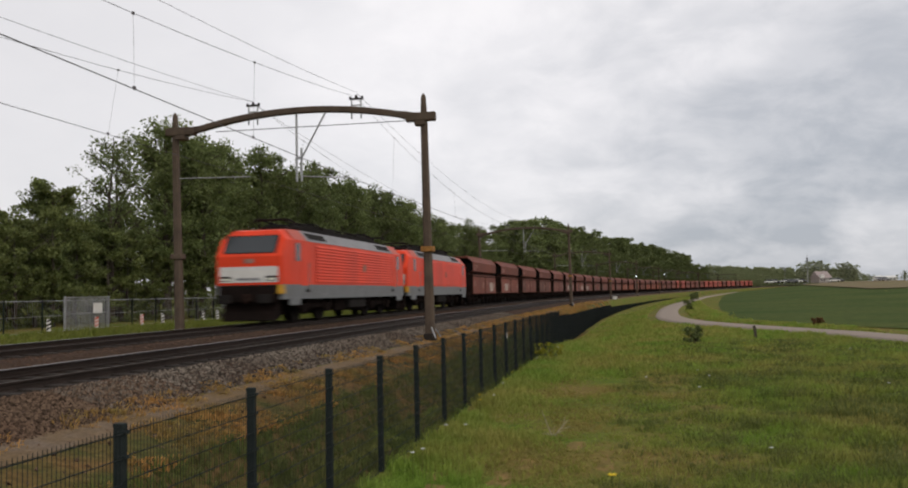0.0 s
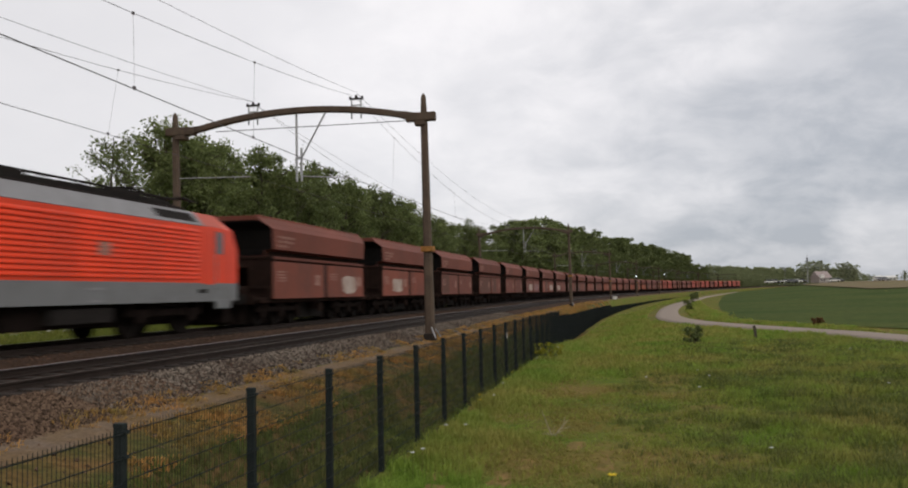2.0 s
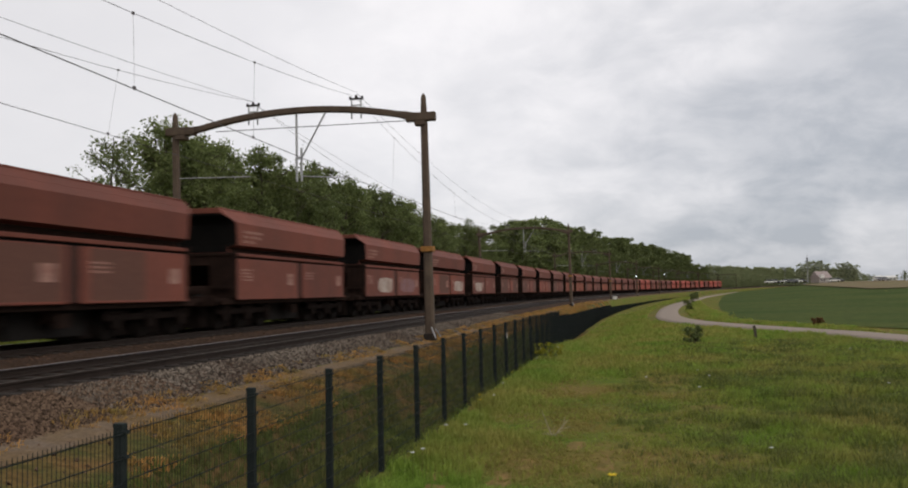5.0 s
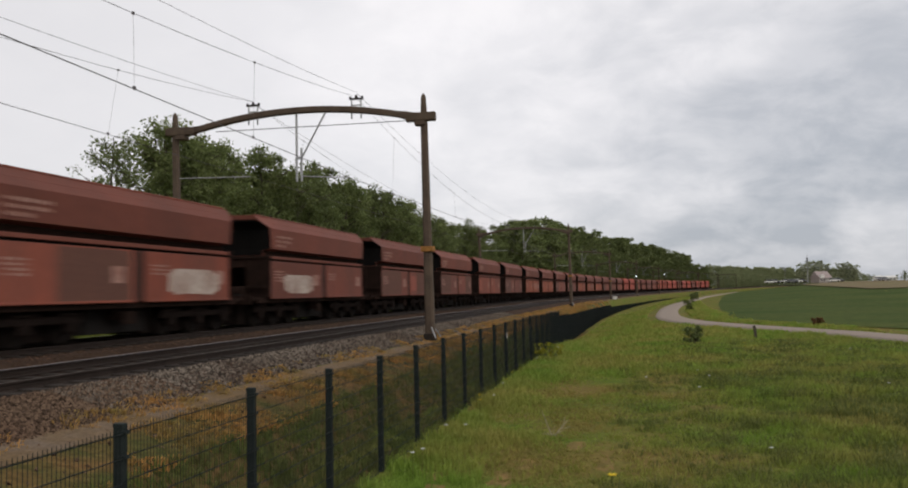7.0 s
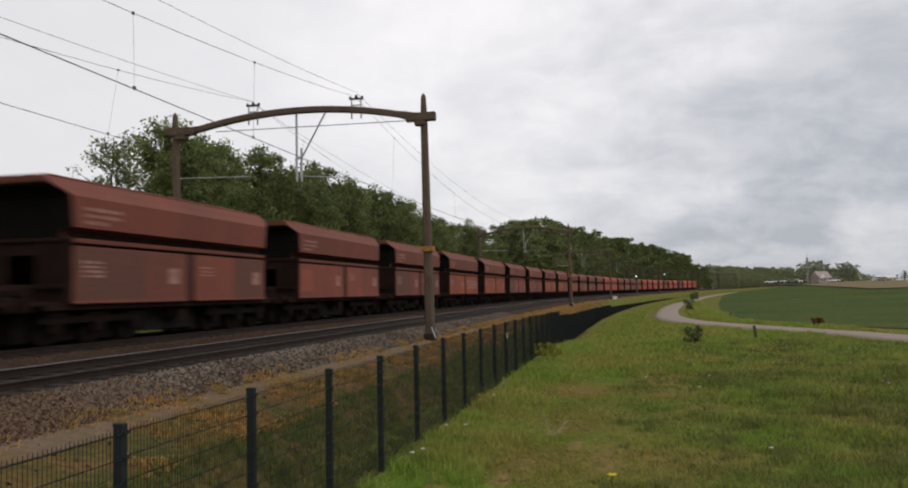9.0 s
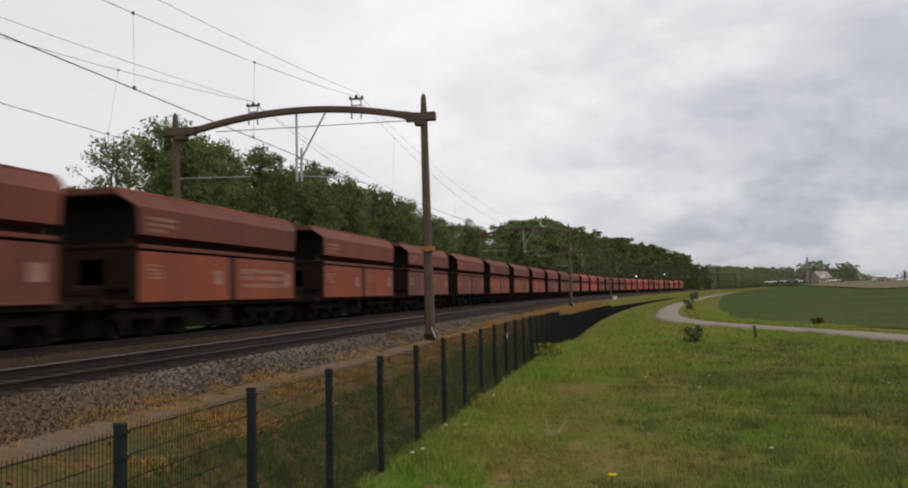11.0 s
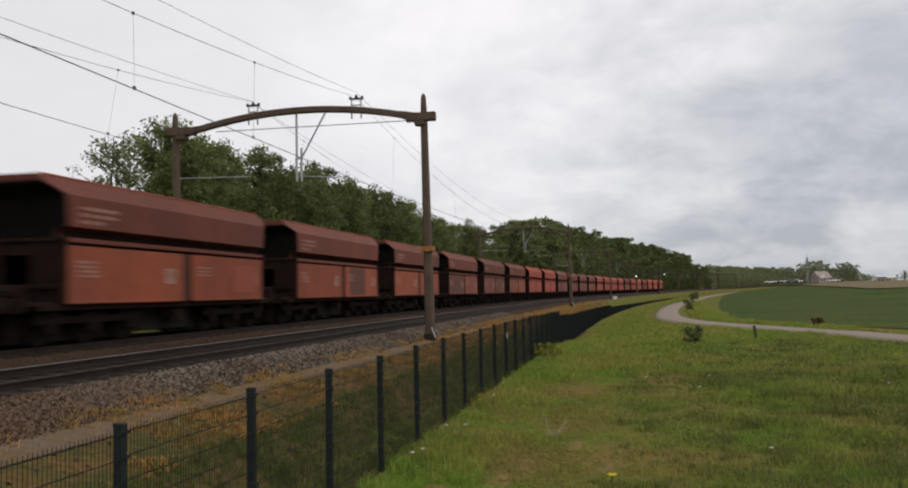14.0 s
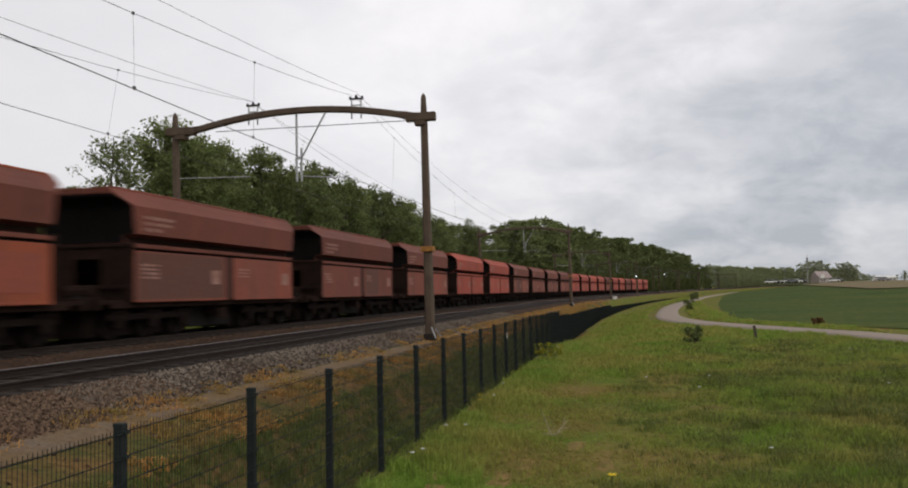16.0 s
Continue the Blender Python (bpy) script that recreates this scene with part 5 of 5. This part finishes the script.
blades("grass", p, 0.2 + 0.3 * G.random(len(p)), 0.02 + 0.00025 * s2, 3, M_BLADE, 8, "green verge grass between fence and lane", 0.7)
ss, oo = lawn(9000, 34, 150, 7.25, 9.6, 1.2)
p = on_ground(ss, oo, 0.0)
keep = patchy(p, 0.4, 2.2) > -0.12
blades("orange_weeds", p[keep], 0.04 + 0.08 * G.random(keep.sum()), np.full(keep.sum(), 0.02), 8, M_WEED, 9, "orange-brown dry weeds along the ballast", 1.0, 2.4)
# yellowed short grass along the trodden strip
D = np.random.default_rng(12)
ss = 12 + 34 * D.random(9000) ** 1.3
oo = 13.3 + 0.85 * D.standard_normal(9000)
p = on_ground(ss, oo)
keep = (patchy(p, 0.55, 6.4) > -0.02) & (oo > 11.9) & (np.abs(oo - road_off(ss)) > 2.7)
blades("dry_grass", p[keep], 0.04 + 0.06 * D.random(keep.sum()), 0.003 + 0.00024 * ss[keep], 8, M_DRYBLADE, 14, "short yellowed grass along the trodden strip", 1.0, 1.6)
# dry stalks and tall weeds among the meadow
ss, oo = lawn(21000, 9, 52, 14.6, 28, 1.5)
p = on_ground(ss, oo)
k = 0.6 * patchy(p, 0.8, 7.7) + 0.5 * patchy(p, 2.1, 1.9) + np.interp(oo, [14.6, 17.5, 20.5], [-0.4, 0.0, 0.3])
keep = (k + 0.35 * G.standard_normal(len(k)) > 0.02) & (np.abs(oo - road_off(ss)) > 3.0)
p, k = p[keep], k[keep]
blades("tall_weeds", p, 0.10 + 0.24 * np.clip(k + 0.1, 0, 0.8) + 0.16 * G.random(len(p)), 0.0035 + 0.00016 * ss[keep], 9, M_WEEDGREEN, 3, "taller darker weeds standing in the meadow", 1.3, 1.6)
ss, oo = lawn(6500, 9, 62, 9.3, 10.95, 1.3)
p = on_ground(ss, oo)
blades("bank_weeds", p, 0.12 + 0.35 * G.random(len(p)) * np.clip(patchy(p, 0.5, 9.0) + 0.55, 0, 1), np.full(len(p), 0.007), 8, M_WEEDGREEN, 4, "dull green weeds on the bank", 0.6, 0.9)
ss, oo = lawn(9000, 8, 110, 7.2, 9.4, 1.3)
p = on_ground(ss, oo, 0.0)
keep = patchy(p, 0.75, 5.0) > -0.06 + 0.3 * (np.abs(oo - 8.05) < 0.2)
blades("orange_weeds", p[keep], 0.045 + 0.075 * G.random(keep.sum()), np.full(keep.sum(), 0.011), 18, M_WEED, 5, "low orange-brown weeds beside the path", 1.0, 3.2)
# long ragged tufts left standing along the fence
ss, oo = lawn(2600, 11, 64, 11.05, 12.0, 1.4)
p = on_ground(ss, oo)
keep = patchy(p, 1.4, 8.8) + 0.3 * G.standard_normal(len(p)) > 0.0
blades("grass", p[keep], 0.16 + 0.26 * G.random(keep.sum()) ** 1.5, 0.0035 + 0.00022 * ss[keep], 9, M_BLADE, 16, "long ragged grass tufts along the fence", 0.9, 1.2)
ss, oo = lawn(9000, 30, 80, -13.5, -4.2)
p = on_ground(ss, oo, 0.0)
blades("grass", p, 0.15 + 0.25 * G.random(len(p)), np.full(len(p), 0.02), 4, M_BLADE2, 6, "bright long grass beyond the far track", 0.6)


def stones(name, n, s0, s1, o0, o1, size, seed, label, power=1.3, up=0.02, material=None):
    rng = np.random.default_rng(seed)
    s = s0 + (s1 - s0) * rng.random(n) ** power
    o = o0 + (o1 - o0) * rng.random(n)
    x, y = plan(s, o)
    c = np.stack([x, y, lift(s, o) + up], 1)
    base = np.array([(1, 0, 0), (0, 1, 0), (-1, 0, 0), (0, -1, 0), (0.25, 0.2, 0.9), (-0.1, -0.2, -0.9)])
    r = size * (0.55 + 0.8 * rng.random((n, 1, 1))) * (0.6 + 0.7 * rng.random((n, 6, 1)))
    q = rng.random(n) * 6.28
    rot = np.zeros((n, 3, 3))
    rot[:, 0, 0], rot[:, 0, 1], rot[:, 1, 0], rot[:, 1, 1], rot[:, 2, 2] = np.cos(q), -np.sin(q), np.sin(q), np.cos(q), 1
    v = np.einsum("nij,kj->nki", rot, base) * r + c[:, None, :]
    f = np.array([(0, 1, 4), (1, 2, 4), (2, 3, 4), (3, 0, 4), (1, 0, 5), (2, 1, 5), (3, 2, 5), (0, 3, 5)])
    f = (np.arange(n)[:, None, None] * 6 + f[None]).reshape(-1, 3)
    return tagged(raw(name, v.reshape(-1, 3), f, material or M_STONE), label, "stones", kind="stuff")


stones("ballast_stones", 17000, 7, 17.5, 6.12, 7.7, 0.033, 21, "loose rusty-brown ballast stones on the shoulder", 1.1)
stones("ballast_stones", 16000, 15, 62, 6.12, 7.6, 0.034, 24, "loose grey ballast stones on the shoulder", 1.3, 0.024, M_STONE2)
stones("ballast_stones", 6000, 7, 60, 1.1, 3.9, 0.026, 22, "loose ballast stones between the tracks")
stones("ballast_stones", 500, 8, 40, 7.7, 9.6, 0.03, 23, "scattered stones on the path")

# ---- bare earth in the mown strip ----
def earth_patch(s, o, a, b, seed):
    rng = random.Random(seed)
    bm = bmesh.new()
    ring = []
    for i in range(16):
        q, r = 2 * math.pi * i / 16, 0.6 + 0.5 * rng.random()
        c = on_ground(np.array([s + a * r * math.sin(q)]), np.array([o + b * r * math.cos(q)]), 0.005)[0]
        ring.append(bm.verts.new(c))
    mid = bm.verts.new(on_ground(np.array([s]), np.array([o]), -0.018)[0])
    for i in range(16):
        bm.faces.new((ring[i], ring[(i + 1) % 16], mid))
    bmesh.ops.recalc_face_normals(bm, faces=bm.faces[:])
    return tagged(part("bare_earth", bm, M_EARTH), "reddish-brown bare earth showing through the grass", "bare earth", kind="structure")


for i, (s, o, a, b) in enumerate(EARTH):
    earth_patch(s, o, a, b, i)


# ---- single plants and small things ----
def stick_plant(m):
    e = empty("dry_plant", "bleached dry forked stalk in the grass", "dead plant", m=m)
    bm = bmesh.new()
    rng = random.Random(4)
    rod(bm, (0, 0, 0), (-0.16, 0, 0.42), 0.010, 5, 0.005)
    rod(bm, (0.03, 0, 0), (0.27, 0.05, 0.25), 0.011, 5, 0.005)
    rod(bm, (0.15, 0.02, 0.12), (0.30, -0.05, 0.15), 0.007, 5, 0.004)
    rod(bm, (0.2, 0.03, 0.18), (0.22, 0.06, 0.30), 0.006, 5, 0.004)
    for k in range(14):
        a = rng.uniform(0, 6.28)
        rod(bm, (0.02, 0, 0.02), (0.02 + math.cos(a) * 0.2, math.sin(a) * 0.2, rng.uniform(0.02, 0.14)), 0.004, 4, 0.002)
    part("stalk", bm, M_STRAW, e)
    return e


stick_plant(scaled(on(20.9, 13.55, 0, 0.03), 1.25))


def post_thing(m):
    e = empty("marker_post", "short dark weathered wooden post leaning by the lane", "post", m=m)
    part("post", bx((0, 0, 0.3), (0.14, 0.14, 0.95), 0.02, pose(0, 0, 0, 3, -9)), M_BARK, e)
    return e


post_thing(on(54.9, 21.9))


def shrub(m, h, material, seed, label, spread=0.5, leaf=0.06, n=26, per=40):
    rng = np.random.default_rng(seed)
    e = empty("shrub", label, "shrub", m=m)
    bm = bmesh.new()
    c, r = [], []
    for i in range(n):
        q, u = rng.random() * 6.28, rng.random() ** 0.5
        tip = Vector((math.cos(q) * u * spread, math.sin(q) * u * spread, h * (0.25 + 0.65 * rng.random())))
        rod(bm, (0, 0, -0.05), tip, 0.012, 4, 0.004)
        c.append(tuple(tip))
        r.append(h * 0.16)
    part("branchwork", bm, M_BARK, e)
    leaf_cloud("foliage", c, r, per, leaf, material, rng, e)
    return e


shrub(on(50.0, 18.2), 1.05, M_LEAF, 51, "small dark green shrub in the meadow", 0.45)
shrub(on(71.3, 28.3), 0.6, M_RUSTLEAF, 52, "reddish-brown bush at the field's edge", 0.45)
shrub(on(118, 21.0), 0.9, M_LEAF2, 53, "pale bush between lane and field", 0.5, 0.07)
shrub(on(150, 21.5), 1.1, M_LEAF2, 54, "pale bush between lane and field", 1.0, 0.1)
shrub(on(205, 22.5), 2.2, M_LEAF, 55, "dark bush beside the lane", 1.0, 0.12)
shrub(on(40.8, 11.6), 0.75, M_YELLOWFLOWER, 56, "yellow-flowering rapeseed clump beside the fence", 0.75, 0.035)


def flower(m, h, material, label):
    e = empty("wildflower", label, "flower", "wildflowers in the grass", m)
    part("stem", rd((0, 0, -0.03), (0.01, 0, h), 0.004, 4), M_WEEDGREEN, e)
    bm = bmesh.new()
    for k in range(6):
        box(bm, (0.01 + 0.022 * math.cos(k * 1.05), 0.022 * math.sin(k * 1.05), h), (0.03, 0.018, 0.008), pose(0, 0, 0, 0, -15, 60 * k))
    part("blossom", bm, material, e)
    return e


FL = random.Random(12)
for i in range(46):
    s, o = 10 + 34 * FL.random() ** 1.3, (11.25 + FL.random() * 0.7) if i < 22 else 15 + 10 * FL.random()
    white = i % 3 != 0
    flower(on(s, o), FL.uniform(0.3, 0.6), M_PETAL if white else M_PETALY, "tiny white wildflower in the meadow grass" if white else "tiny yellow wildflower in the meadow grass")
flower(scaled(on(16.55, 14.85), 1.9), 0.10, M_PETALY, "bright yellow dandelion at the meadow's edge")


# ---- sleepers ----
def sleepers(tr, c, zc):
    bm = bmesh.new()
    box(bm, (0, 0, 0), (2.55, 0.25, 0.2), bevel=0.02)
    me = None
    for i in range(150):
        m = at(6 + 0.62 * i, c, zc - 0.245)
        if me is None:
            ob = part("sleeper", bm, M_SLEEPER, tr)
            me, ob.matrix_basis = ob.data, m
        else:
            share("sleeper", me, tr, m)


sleepers(far_track, 0.0, 0.0)
sleepers(near_track, NEAR, NEARZ)
for c, zc, o0, o1 in ((0.0, 0.0, -0.68, 0.68), (NEAR, NEARZ, -0.68, 0.68), (NEAR, NEARZ, 0.83, 1.22)):
    g = np.zeros((len(BED), 5, 3))
    for i, s in enumerate(BED):
        o = c + np.linspace(o0, o1, 5)
        x, y = plan(s, o)
        g[i] = np.stack([x, y, np.full(5, zc - 0.165 + float(rise(s)))], 1)
    tagged(sheet("track_bed", g, M_OILY), "oil-darkened ballast beside the rails", "track bed", kind="structure")


motions()
